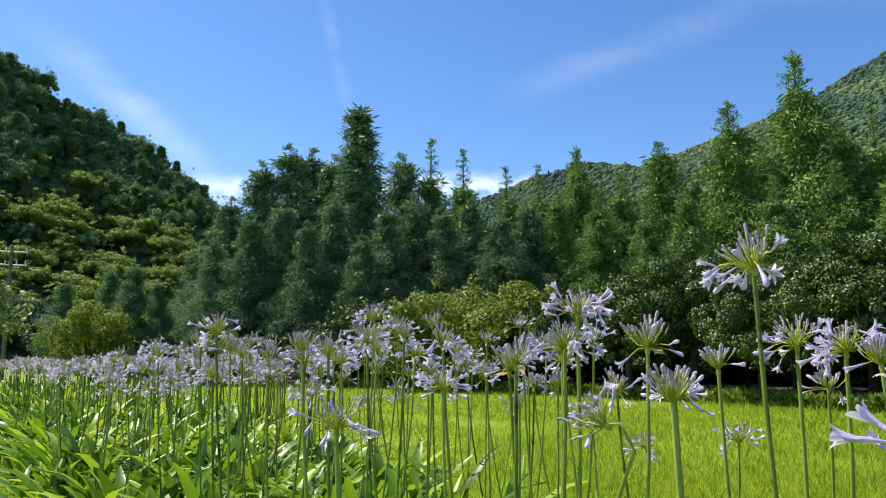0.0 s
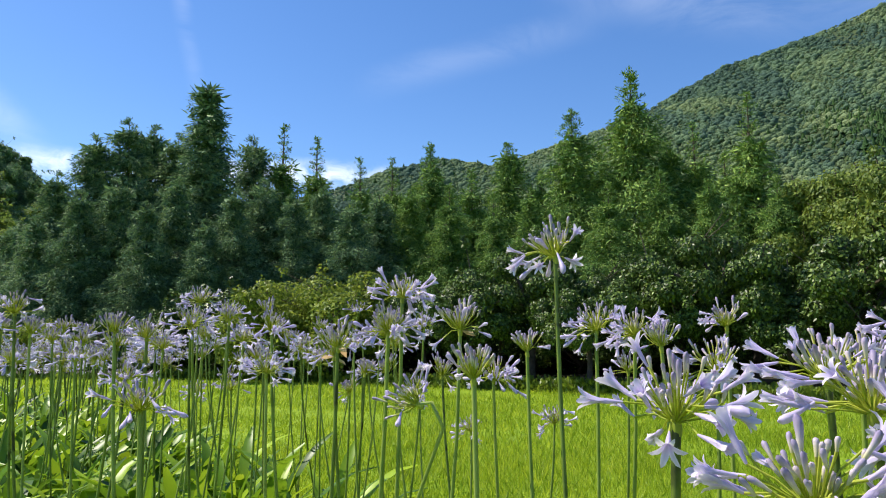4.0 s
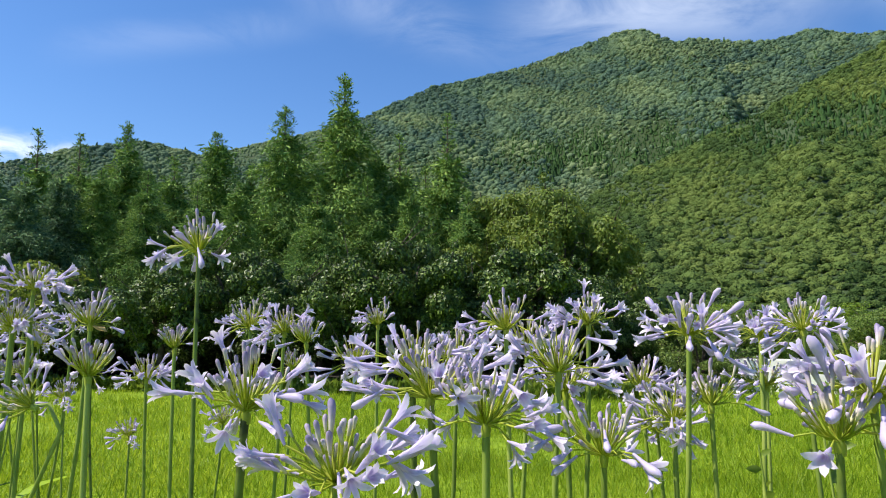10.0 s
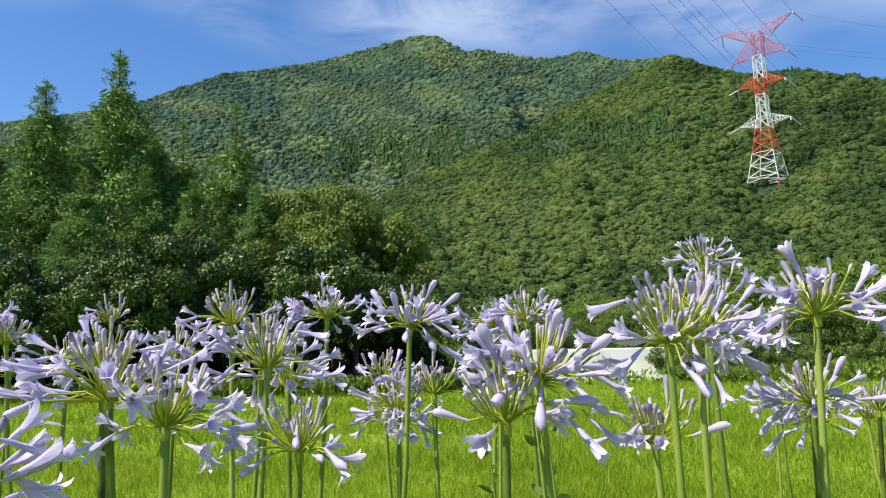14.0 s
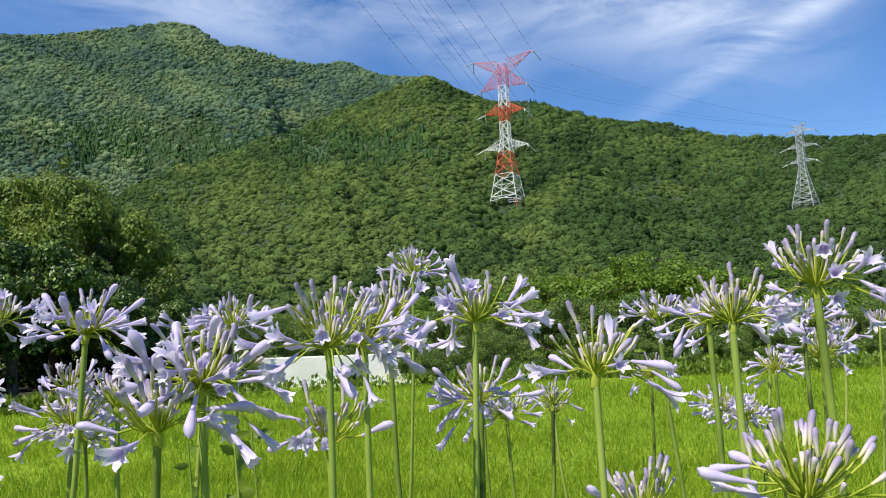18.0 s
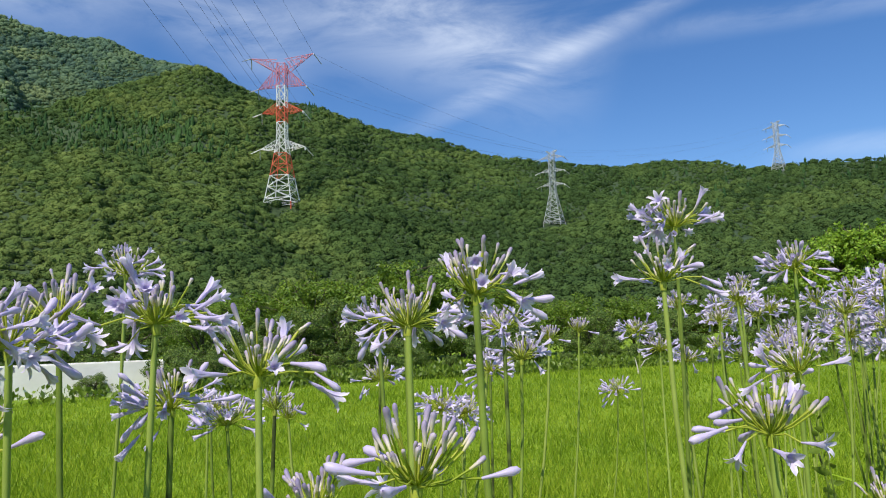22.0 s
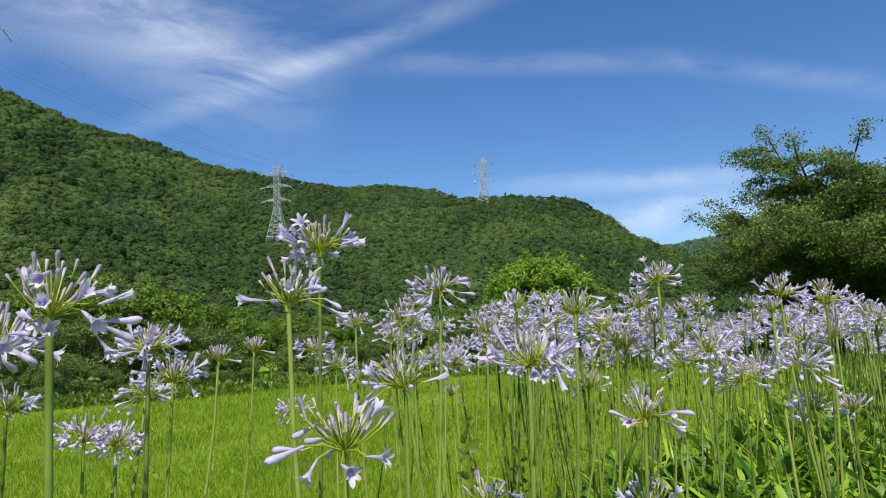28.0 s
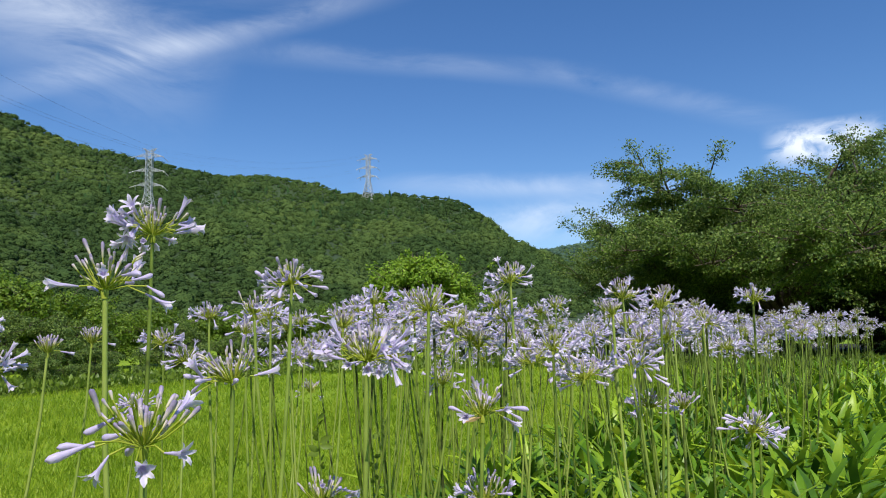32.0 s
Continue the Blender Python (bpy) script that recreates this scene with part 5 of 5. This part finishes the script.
def near_flowers():
    r = np.random.default_rng(61)
    spots = HEADS_A + HEADS_B + HEADS_C + HEADS_D
    capped = {(0.25, 1.54, 0.96): 2, (0.26, 1.72, 0.94): 2, (1.16, -0.99, 0.81): 1, (1.14, -1.77, 0.71): 2, (0.43, 1.32, 0.99): 1}
    known = {
        "full": [(0.42, 0.68, 0.91), (0.44, 0.57, 0.87), (0.96, 0.63, 0.97), (0.91, 0.27, 0.95), (1.03, 0.19, 0.97), (1.38, -0.51, 1.11), (1.64, -0.86, 1.06), (1.13, -0.75, 0.91), (1.59, 0.435, 1.075)],
        "half": [(0.55, 1.20, 1.10), (0.66, 0.79, 0.93), (0.61, 0.69, 0.91), (0.62, 0.62, 0.89), (0.83, 0.92, 0.93), (0.88, 0.87, 0.98), (0.77, 0.67, 0.93), (0.83, 0.27, 0.95), (1.01, -0.14, 0.99), (1.05, -0.07, 0.96), (1.27, -0.07, 0.96), (1.22, -1.04, 0.65), (1.05, 0.296, 0.975)],
        "sparse": [(0.72, 0.57, 0.86), (0.76, 0.38, 0.89), (0.90, 0.06, 0.92), (0.78, -0.07, 0.85), (0.93, -0.40, 0.85), (1.15, -0.56, 0.89), (1.16, -0.99, 0.81), (-0.06, 1.34, 0.87), (1.19, -0.41, 1.01)],
        "budding": [(0.43, 1.32, 0.99), (0.36, 1.33, 0.87), (0.25, 1.54, 0.96), (0.26, 1.72, 0.94), (0.96, 0.33, 0.85), (0.39, 1.11, 0.92), (0.60, 1.46, 0.95), (1.04, 0.03, 0.77)],
    }
    always = {p: name for name, places in known.items() for p in places}
    for k, p in enumerate(spots):
        d = math.hypot(p[0] - EYE[0], p[1] - EYE[1])
        kind = mixed(r, (p[0] - EYE[0]) * LEFT[0] + (p[1] - EYE[1]) * LEFT[1])
        kind = always.get(p, kind)
        agapanthus(p, kind, int(r.integers(0, 3)), r, d < 1.75, 0.04 + 0.14 * r.random(), r.uniform(0.94, 1.1), r.uniform(0.8, 1.05), capped.get(p, 0), float(p == (0.36, 1.33, 0.87)))


near_flowers()
agapanthus((*bed(4.0, 0.83), 0.33), "budding", 0, np.random.default_rng(3), True, 0.04, 0.9, 1.0, 2)


def far_flowers():
    """The rest of the bed on both sides: the nearer ones as single flowers, the far ones as one mass."""
    r = np.random.default_rng(67)
    mass, stems = [], []
    count = 0
    for side in (1, -1):
        n = 330 if side > 0 else 400
        s = side * (1.75 + 11.0 * r.random(n) ** 1.25)
        s = np.sort(np.abs(s)) * side
        lo = np.where(side > 0, 0.25 - 0.11 * np.maximum(0, s - 2), 0.35 + 0.16 * s)
        hi = np.where(side > 0, 1.65, 1.75 + 0.02 * s)
        across = lo + (hi - lo) * r.random(n)
        g = bed(s, across)
        z = np.clip(r.normal(0.94, 0.075, n), 0.66, 1.08)
        if side > 0:
            # the bed's far end grows a little lower and more even
            z = z + (0.885 - z) * np.interp(s, [2.5, 5], [0, 0.55]) - np.interp(s, [2.5, 5, 12], [0, 0.02, 0.06])
        for k in range(n):
            kind = mixed(r, s[k]) if s[k] > 0 or r.random() < 0.5 else "full"
            i = int(r.integers(0, 3))
            p = (g[k, 0], g[k, 1], z[k])
            if abs(s[k]) < 4.2:
                agapanthus(p, kind, i, r, False, 0.06 + 0.18 * r.random(), r.uniform(0.80, 1.0), r.uniform(0.62, 0.85))
                count += 1
            else:
                tilt = Matrix.LocRotScale(p, Euler((r.normal(0, 0.1), r.normal(0, 0.1), r.uniform(0, 6.28))), None)
                mass.append((kind, i, np.array(tilt)))
                pts = stem_path(r, p[2], 0.05 + 0.18 * r.random()) + np.array(p)
                stems.append(tube(pts[::2], np.linspace(0.0046, 0.0036, 4), 5))
    pieces, idx, tint = [], [], []
    for kind in WHOLE:
        for i in range(3):
            ms = np.array([m for kd, ii, m in mass if kd == kind and ii == i])
            if len(ms):
                v, f, ix, tn = WHOLE[kind][i]
                pieces.append(many(v, f, ms))
                tint.append(np.tile(tn, len(ms)))
                idx.append(np.tile(ix, len(ms)))
    root = tagged(new("agapanthus_mass", raw_mesh("agapanthus_mass", *joined(pieces), HEAD_MATS, np.concatenate(idx), True, np.concatenate(tint))), "mass of pale lavender agapanthus heads further along the bed", "flowers", kind="stuff")
    child("stems", raw_mesh("stems", *joined(stems), STEM, smooth=True), root)


far_flowers()


def strap_leaf(seed, length, width, arch):
    """A long arching strap leaf with a folded midrib, from the origin."""
    r = np.random.default_rng(seed)
    u = np.linspace(0, 1, 8)
    out = length * (0.25 * u + arch * u ** 2)
    up = length * (1.15 * u - (0.22 + 0.64 * arch) * u ** 2.6)
    sway = length * 0.05 * np.sin(u * 3 + r.uniform(0, 6))
    mid = np.c_[out, sway, up]
    w = width * np.array([0.7, 0.85, 1.0, 1.05, 1.05, 1.0, 0.8, 0.25]) / 2
    twist = r.normal(0, 0.3) * u
    side = np.c_[np.zeros(8), np.cos(twist), np.sin(twist)]
    v = np.concatenate([mid - side * w[:, None] + np.array([0, 0, 0.10 * width]), mid, mid + side * w[:, None] + np.array([0, 0, 0.10 * width])])
    f = np.array([(i + o * 8, i + (o + 1) * 8, i + 1 + (o + 1) * 8, i + 1 + o * 8) for o in range(2) for i in range(7)])
    return v, f


STRAPS = [strap_leaf(600 + k, ln, w, a) for k, (ln, w, a) in enumerate(((0.64, 0.038, 0.24), (0.62, 0.042, 0.40), (0.70, 0.037, 0.32), (0.58, 0.040, 0.52), (0.62, 0.043, 0.15), (0.50, 0.038, 0.36)))]
STRAP_ME = [raw_mesh("leaf", v, f, STRAP, smooth=True) for v, f in STRAPS]


def strap_clumps():
    r = np.random.default_rng(71)
    rest = [[] for _ in STRAPS]
    for side in (1, -1):
        n = 580
        s = side * (2.35 + 11.0 * np.sort(r.random(n)) ** 1.1)
        lo = np.where(side > 0, 0.38 - 0.085 * s, 0.20 + 0.17 * s)
        hi = np.where(side > 0, 1.38, 1.15 + 0.03 * s)
        g = bed(s, lo + (hi - lo) * r.random(n))
        for k in range(n):
            own = 2.5 < abs(s[k]) < 2.95
            root = None
            if own:
                root = tagged(new("agapanthus_leaves"), "clump of long arching green strap leaves below the flowers", "plant", "leaf clumps in the bed")
                root.matrix_basis = Matrix.Translation((g[k, 0], g[k, 1], 0))
            for j in range(12):
                i = int(r.integers(0, len(STRAPS)))
                m = Matrix.LocRotScale((r.normal(0, 0.03), r.normal(0, 0.03), -0.01), Euler((r.normal(0, 0.12), r.normal(0, 0.2), j * 2.399 + r.normal(0, 0.3))), Vector((1, 1, 1)) * r.uniform(0.75, 1.15) * (1.0 if side > 0 else 0.80))
                if own:
                    child("leaf", STRAP_ME[i], root, m)
                else:
                    rest[i].append(np.array(Matrix.Translation((g[k, 0], g[k, 1], 0)) @ m))
    # shorter clumps at the foot of the nearest stems
    for k in range(150):
        s0 = r.uniform(-2.4, 2.4)
        (gx, gy) = bed(s0, r.uniform(0.5, 1.2))
        if math.hypot(gx - EYE[0], gy - EYE[1]) > 1.55 and abs(s0) < 2.0:
            continue
        for j in range(10):
            i = int(r.integers(0, len(STRAPS)))
            m = Matrix.LocRotScale((gx, gy, -0.01), Euler((r.normal(0, 0.12), r.normal(0, 0.2), j * 2.399 + r.normal(0, 0.3))), Vector((1, 1, 1)) * r.uniform(0.5, 0.72))
            rest[i].append(np.array(m))
    pieces = [many(*STRAPS[i], np.array(ms)) for i, ms in enumerate(rest) if ms]
    tagged(new("strap_leaf_mass", raw_mesh("strap_leaf_mass", *joined(pieces), STRAP_MANY, smooth=True)), "thick green strap foliage along the flower bed", "plants", kind="stuff")


strap_clumps()


# ---- pylons, cables, wall ----
def beam(a, b, w):
    """A thin square bar between two points."""
    return tube([a, b], [w, w], 4)


def lattice(levels, width_at, w, faces=4):
    """Legs and crossed braces between levels, as one list of bars for each band."""
    bands = []
    for z0, z1 in zip(levels[:-1], levels[1:]):
        bars = []
        a0, a1 = width_at(z0) / 2, width_at(z1) / 2
        c0 = [np.array((sx * a0, sy * a0, z0)) for sx, sy in ((-1, -1), (1, -1), (1, 1), (-1, 1))]
        c1 = [np.array((sx * a1, sy * a1, z1)) for sx, sy in ((-1, -1), (1, -1), (1, 1), (-1, 1))]
        for k in range(4):
            j = (k + 1) % 4
            bars.append(beam(c0[k], c1[k], w * 1.5))
            bars.append(beam(c0[k], c1[j], w))
            bars.append(beam(c0[j], c1[k], w))
            bars.append(beam(c1[k], c1[j], w))
        bands.append(joined(bars))
    return bands


def arm(z, body, reach, rise, depth, w, side):
    """A tapering lattice cross-arm to one side."""
    tip = np.array((side * reach, 0, z + rise))
    bars = []
    for sy in (-1, 1):
        lo, hi = np.array((side * body, sy * body, z)), np.array((side * body, sy * body, z + depth))
        bars += [beam(lo, tip, w), beam(hi, tip, w)]
        for u in (0.22, 0.40, 0.58, 0.76):
            bars.append(beam(lo + (tip - lo) * u, hi + (tip - hi) * (u - 0.18), w * 0.8))
            bars.append(beam(lo + (tip - lo) * u, hi + (tip - hi) * u, w * 0.7))
        bars.append(beam(lo + (tip - lo) * 0.3, np.array((side * body, -sy * body, z)) + (tip - np.array((side * body, -sy * body, z))) * 0.6, w * 0.8))
    return joined(bars), tip


def pylon(name, az, el, dist, height, base_w, turn, scheme, w, label, arms):
    p = EYE + dist * np.array((math.sin(radians(az)), math.cos(radians(az)), math.tan(radians(el))))
    root = new(name)
    root.matrix_basis = Matrix.LocRotScale(p, Euler((0, 0, radians(turn))), None)
    top_w = base_w * 0.30

    def width_at(z):
        u = z / height
        return base_w + (top_w - base_w) * min(1.0, u / 0.42) ** 0.9

    levels = [height * u for u in (0, 0.03, 0.105, 0.18, 0.255, 0.33, 0.40, 0.47, 0.54, 0.59, 0.64, 0.71, 0.785, 0.84, 0.89, 0.935)]
    bands = lattice(levels, width_at, w)
    for (v, f), z in zip(bands, levels[:-1]):
        u = z / height
        child("lattice_section", raw_mesh("lattice_section", v, f, scheme(u)), root)
    tips = []
    for u, reach, rise, depth in arms:
        for side in (-1, 1):
            (v, f), tip = arm(height * u, top_w / 2 * (1.25 if u < 0.4 else 1.0), reach * base_w * 0.86, rise * height, depth * height, w, side)
            a = child("cross_arm", raw_mesh("cross_arm", v, f, scheme(u + 0.001)), root)
            if u < 0.9:
                string = [tube([tip, tip + np.array((side * base_w * 0.16, sy * base_w * 0.42, -0.045 * height))], [w * 1.6, w * 1.6], 5) for sy in (-1, 1)]
                child("insulator_string", raw_mesh("insulator_string", *joined(string), WHITE if u < 0.7 else GREY), a)
            tips.append(Matrix(root.matrix_basis) @ Vector(tip))
    feet = [beam(np.array((sx * base_w / 2, sy * base_w / 2, -height * 0.05)), np.array((sx * base_w / 2, sy * base_w / 2, 0)), w * 2) for sx in (-1, 1) for sy in (-1, 1)]
    for v, f in feet:
        child("footing", raw_mesh("footing", v, f, scheme(-1.0)), root)
    tagged(root, label, "pylon", "pylons on the ridge")
    return tips


def red_white(u):
    for lim, mat in ((-0.5, RED), (0.17, WHITE), (0.32, RED), (0.53, WHITE), (0.63, RED), (0.78, WHITE)):
        if u < lim:
            return mat
    return PINK


WINGED = ((0.355, 0.98, 0.015, 0.06), (0.60, 0.90, 0.01, 0.07), (0.79, 1.05, -0.012, 0.12), (0.875, 1.38, 0.118, 0.085))
PLAIN_ARMS = ((0.50, 0.80, 0.005, 0.04), (0.68, 0.85, 0.005, 0.04), (0.86, 0.80, 0.005, 0.04), (0.93, 0.42, 0.03, 0.02))
D1 = 300.0
H1 = D1 * (math.tan(radians(22.35)) - math.tan(radians(10.7)))
tips1 = pylon("red_white_pylon", 80.7, 10.7, D1, H1, D1 * math.radians(2.3), 78, red_white, 0.135, "tall red and white steel lattice pylon on the wooded slope", WINGED)
tips2 = pylon("grey_pylon", 103.15, 8.6, 330.0, 330 * (math.tan(radians(14.75)) - math.tan(radians(8.6))), 330 * math.radians(1.45), 58, lambda u: GREY, 0.085, "grey steel lattice pylon standing among the trees", PLAIN_ARMS)
tips3 = pylon("far_grey_pylon", 120.3, 11.0, 505.0, 505 * (math.tan(radians(15.0)) - math.tan(radians(11.0))), 505 * math.radians(1.0), 42, lambda u: GREY, 0.11, "distant grey steel pylon on the skyline", PLAIN_ARMS)


def cables():
    """Sagging lines from the painted pylon to the next ones, and up over the field."""
    middle = sum(tips1, Vector()) / len(tips1)
    over = Vector(EYE) + toward(58, 43) * 250
    for group, ends, sag, thick in ((tips1, tips2, 0.03, 0.03), (tips2, tips3, 0.03, 0.012), (tips1, [over + (p - middle) for p in tips1], 0.012, 0.06)):
        for a, b in zip(group, ends):
            n = 25
            pts = []
            for i in range(n):
                u = i / (n - 1)
                q = a.lerp(b, u)
                q.z -= (a - b).length * sag * 4 * u * (1 - u)
                pts.append(tuple(q))
            tagged(new("cable", raw_mesh("cable", *tube(pts, np.full(n, thick), 4), WIRE)), "thin dark power cable strung from a pylon", "cable", "power cables")


cables()


def pale_wall():
    """A low pale concrete wall and slab beyond the lawn, half hidden by shrubs."""
    for a0, a1, d, z0, z1, lab in ((59.5, 72.3, 14.8, 0.0, 0.60, "low pale concrete wall beyond the lawn, half hidden by shrubs"),):
        p = [EYE[:2] + d * np.array((math.sin(radians(a)), math.cos(radians(a)))) for a in (a0, a1)]
        dirn = (p[1] - p[0]) / np.linalg.norm(p[1] - p[0])
        nrm = np.array((dirn[1], -dirn[0])) * 0.12
        bm = bmesh.new()
        vs = [bm.verts.new((*q, z)) for z in (z0 - 0.1, z1) for q in (p[0] - nrm, p[1] - nrm, p[1] + nrm, p[0] + nrm)]
        for q in ((3, 2, 1, 0), (4, 5, 6, 7), (0, 1, 5, 4), (1, 2, 6, 5), (2, 3, 7, 6), (3, 0, 4, 7)):
            bm.faces.new([vs[k] for k in q])
        bmesh.ops.bevel(bm, geom=bm.edges[:], offset=0.02, segments=2, affect="EDGES")
        me = bpy.data.meshes.new("concrete_wall")
        bm.to_mesh(me)
        bm.free()
        me.materials.append(CONCRETE)
        tagged(new("concrete_wall", me), lab, "wall")


pale_wall()
for k, (az, d, h) in enumerate(((67.6, 14.35, 0.46), (73.4, 14.2, 0.85), (59.3, 14.3, 0.7), (75.2, 14.9, 0.7))):
    stand("wall_shrub", DARKTREE, az, d, h / 4.1, "small dark leafy shrub growing against the concrete wall", "shrub", "shrubs at the wall", k * 2.1, 1.2)


def weeds():
    """Rank grass and broad-leaved weeds along the far edge of the lawn."""
    r = np.random.default_rng(83)
    n = 46000
    az = r.uniform(-36, 165, n)
    d = lawn_edge(az) * (0.985 + np.where(az < 58, 0.10, 0.40) * r.random(n) ** 2)
    clear = ((az < -8) & (r.random(n) < 0.6)) | ((az > 58) & (az < 75) & (d < 15.2) & (r.random(n) < 0.8))
    az, d = az[~clear], d[~clear]
    n = len(az)
    a = np.radians(az)
    p = np.c_[EYE[0] + np.sin(a) * d, EYE[1] + np.cos(a) * d, r.uniform(0.0, 0.35, n) ** 1.5 * np.where(az < -8, 0.35, 1.0)]
    rot = frames_along(np.c_[r.normal(0, 0.6, (n, 2)), np.ones(n)], r.uniform(0, 6.28, n))
    v, f = many(LEAF_V, LEAF_F, stack4(rot, p, r.uniform(0.05, 0.15, n)))
    tagged(new("edge_weeds", raw_mesh("edge_weeds", v, f, WEED)), "rough green weeds along the far edge of the lawn", "weeds", kind="stuff")


weeds()


def weed_plants():
    """Tall leafy weeds between the flower stems."""
    r = np.random.default_rng(89)
    for x, y, top in ((1.88, -1.10, 0.75), (1.29, 0.60, 0.82), (1.25, 0.69, 0.80), (2.00, -1.16, 0.72), (1.14, 0.54, 0.84), (2.01, -1.34, 0.66)):
        root = tagged(new("weed_plant"), "tall dark-leaved weed growing between the flower stems", "weed", "weeds among the flowers")
        root.matrix_basis = Matrix.Translation((x, y, 0))
        u = np.linspace(0, 1, 6)
        bow = np.c_[0.05 * np.sin(u * 2), 0.04 * u ** 2, u * top]
        child("stem", raw_mesh("stem", *tube(bow, np.linspace(0.004, 0.0015, 6), 5), STEM, smooth=True), root)
        for k in range(24):
            w = 0.35 + 0.63 * k / 23
            p = np.array([np.interp(w, u, bow[:, i]) for i in range(3)])
            ax = np.array([[math.cos(k * 2.4), math.sin(k * 2.4), r.uniform(-0.1, 0.7)]])
            m = stack4(frames_along(ax, np.array([r.normal(1.57, 0.4)])), p[None], [r.uniform(0.028, 0.055) * (1.25 - 0.5 * w)])[0]
            child("leaf", WEED_ME, root, Matrix(m.tolist()))


WEED_ME = raw_mesh("leaf", np.array([(0, 0, 0), (0.22, 0.05, 0.3), (0.2, 0.06, 0.6), (0, 0.03, 1.0), (-0.2, 0.06, 0.6), (-0.22, 0.05, 0.3), (0, -0.02, 0.5)]), np.array([(0, 1, 6), (1, 2, 6), (2, 3, 6), (3, 4, 6), (4, 5, 6), (5, 0, 6)]), WEED)
weed_plants()


def utility_pole():
    """A slim pole with two cross-bars at the end of the bed."""
    d = 34.0
    x, y = EYE[0] + d * math.sin(radians(-30.5)), EYE[1] + d * math.cos(radians(-30.5))
    root = tagged(new("utility_pole"), "slim grey utility pole with two cross-bars", "pole")
    root.matrix_basis = Matrix.LocRotScale((x, y, 0), Euler((0, 0, 0.5)), None)
    h = tall_for(7.6, d)
    child("pole", raw_mesh("pole", *tube([(0, 0, -0.1), (0, 0, h * 0.5), (0, 0, h)], [0.09, 0.075, 0.06], 10), WEATHERED, smooth=True), root)
    for z in (h - 0.25, h - 0.8):
        bar = child("cross_bar", raw_mesh("cross_bar", *tube([(-0.6, 0, z), (0.6, 0, z)], [0.03, 0.03], 4), GREY), root)
        for k in (-0.52, -0.2, 0.2, 0.52):
            child("insulator", raw_mesh("insulator", *tube([(k, 0, z + 0.03), (k, 0, z + 0.10), (k, 0, z + 0.2)], [0.015, 0.03, 0.018], 8), WHITE, smooth=True), bar)


utility_pole()


def dead_branch():
    """A bleached forked branch standing in the weeds at the lawn's edge."""
    d, az = 14.8, 109.4
    root = tagged(new("dead_branch"), "bleached bare forked branch standing at the lawn's edge", "branch")
    root.matrix_basis = Matrix.LocRotScale((EYE[0] + d * math.sin(radians(az)), EYE[1] + d * math.cos(radians(az)), 0), Euler((0, 0, radians(-az))), (0.5, 0.5, 0.36))
    for pts in (((0, 0, 0), (-0.02, 0.03, 0.35), (-0.07, 0.02, 0.72), (-0.11, 0, 0.95)), ((0, 0, 0.02), (0.12, 0, 0.45), (0.28, 0.04, 0.78), (0.50, 0.03, 0.92))):
        child("limb", raw_mesh("limb", *tube(pts, [0.035, 0.03, 0.022, 0.01], 6), WEATHERED_PALE, smooth=True), root)


WEATHERED_PALE = plain("bleached_wood", (0.42, 0.38, 0.32), (0.62, 0.58, 0.50), 0.85, 0, 6.0, 0.3, 40.0)
dead_branch()
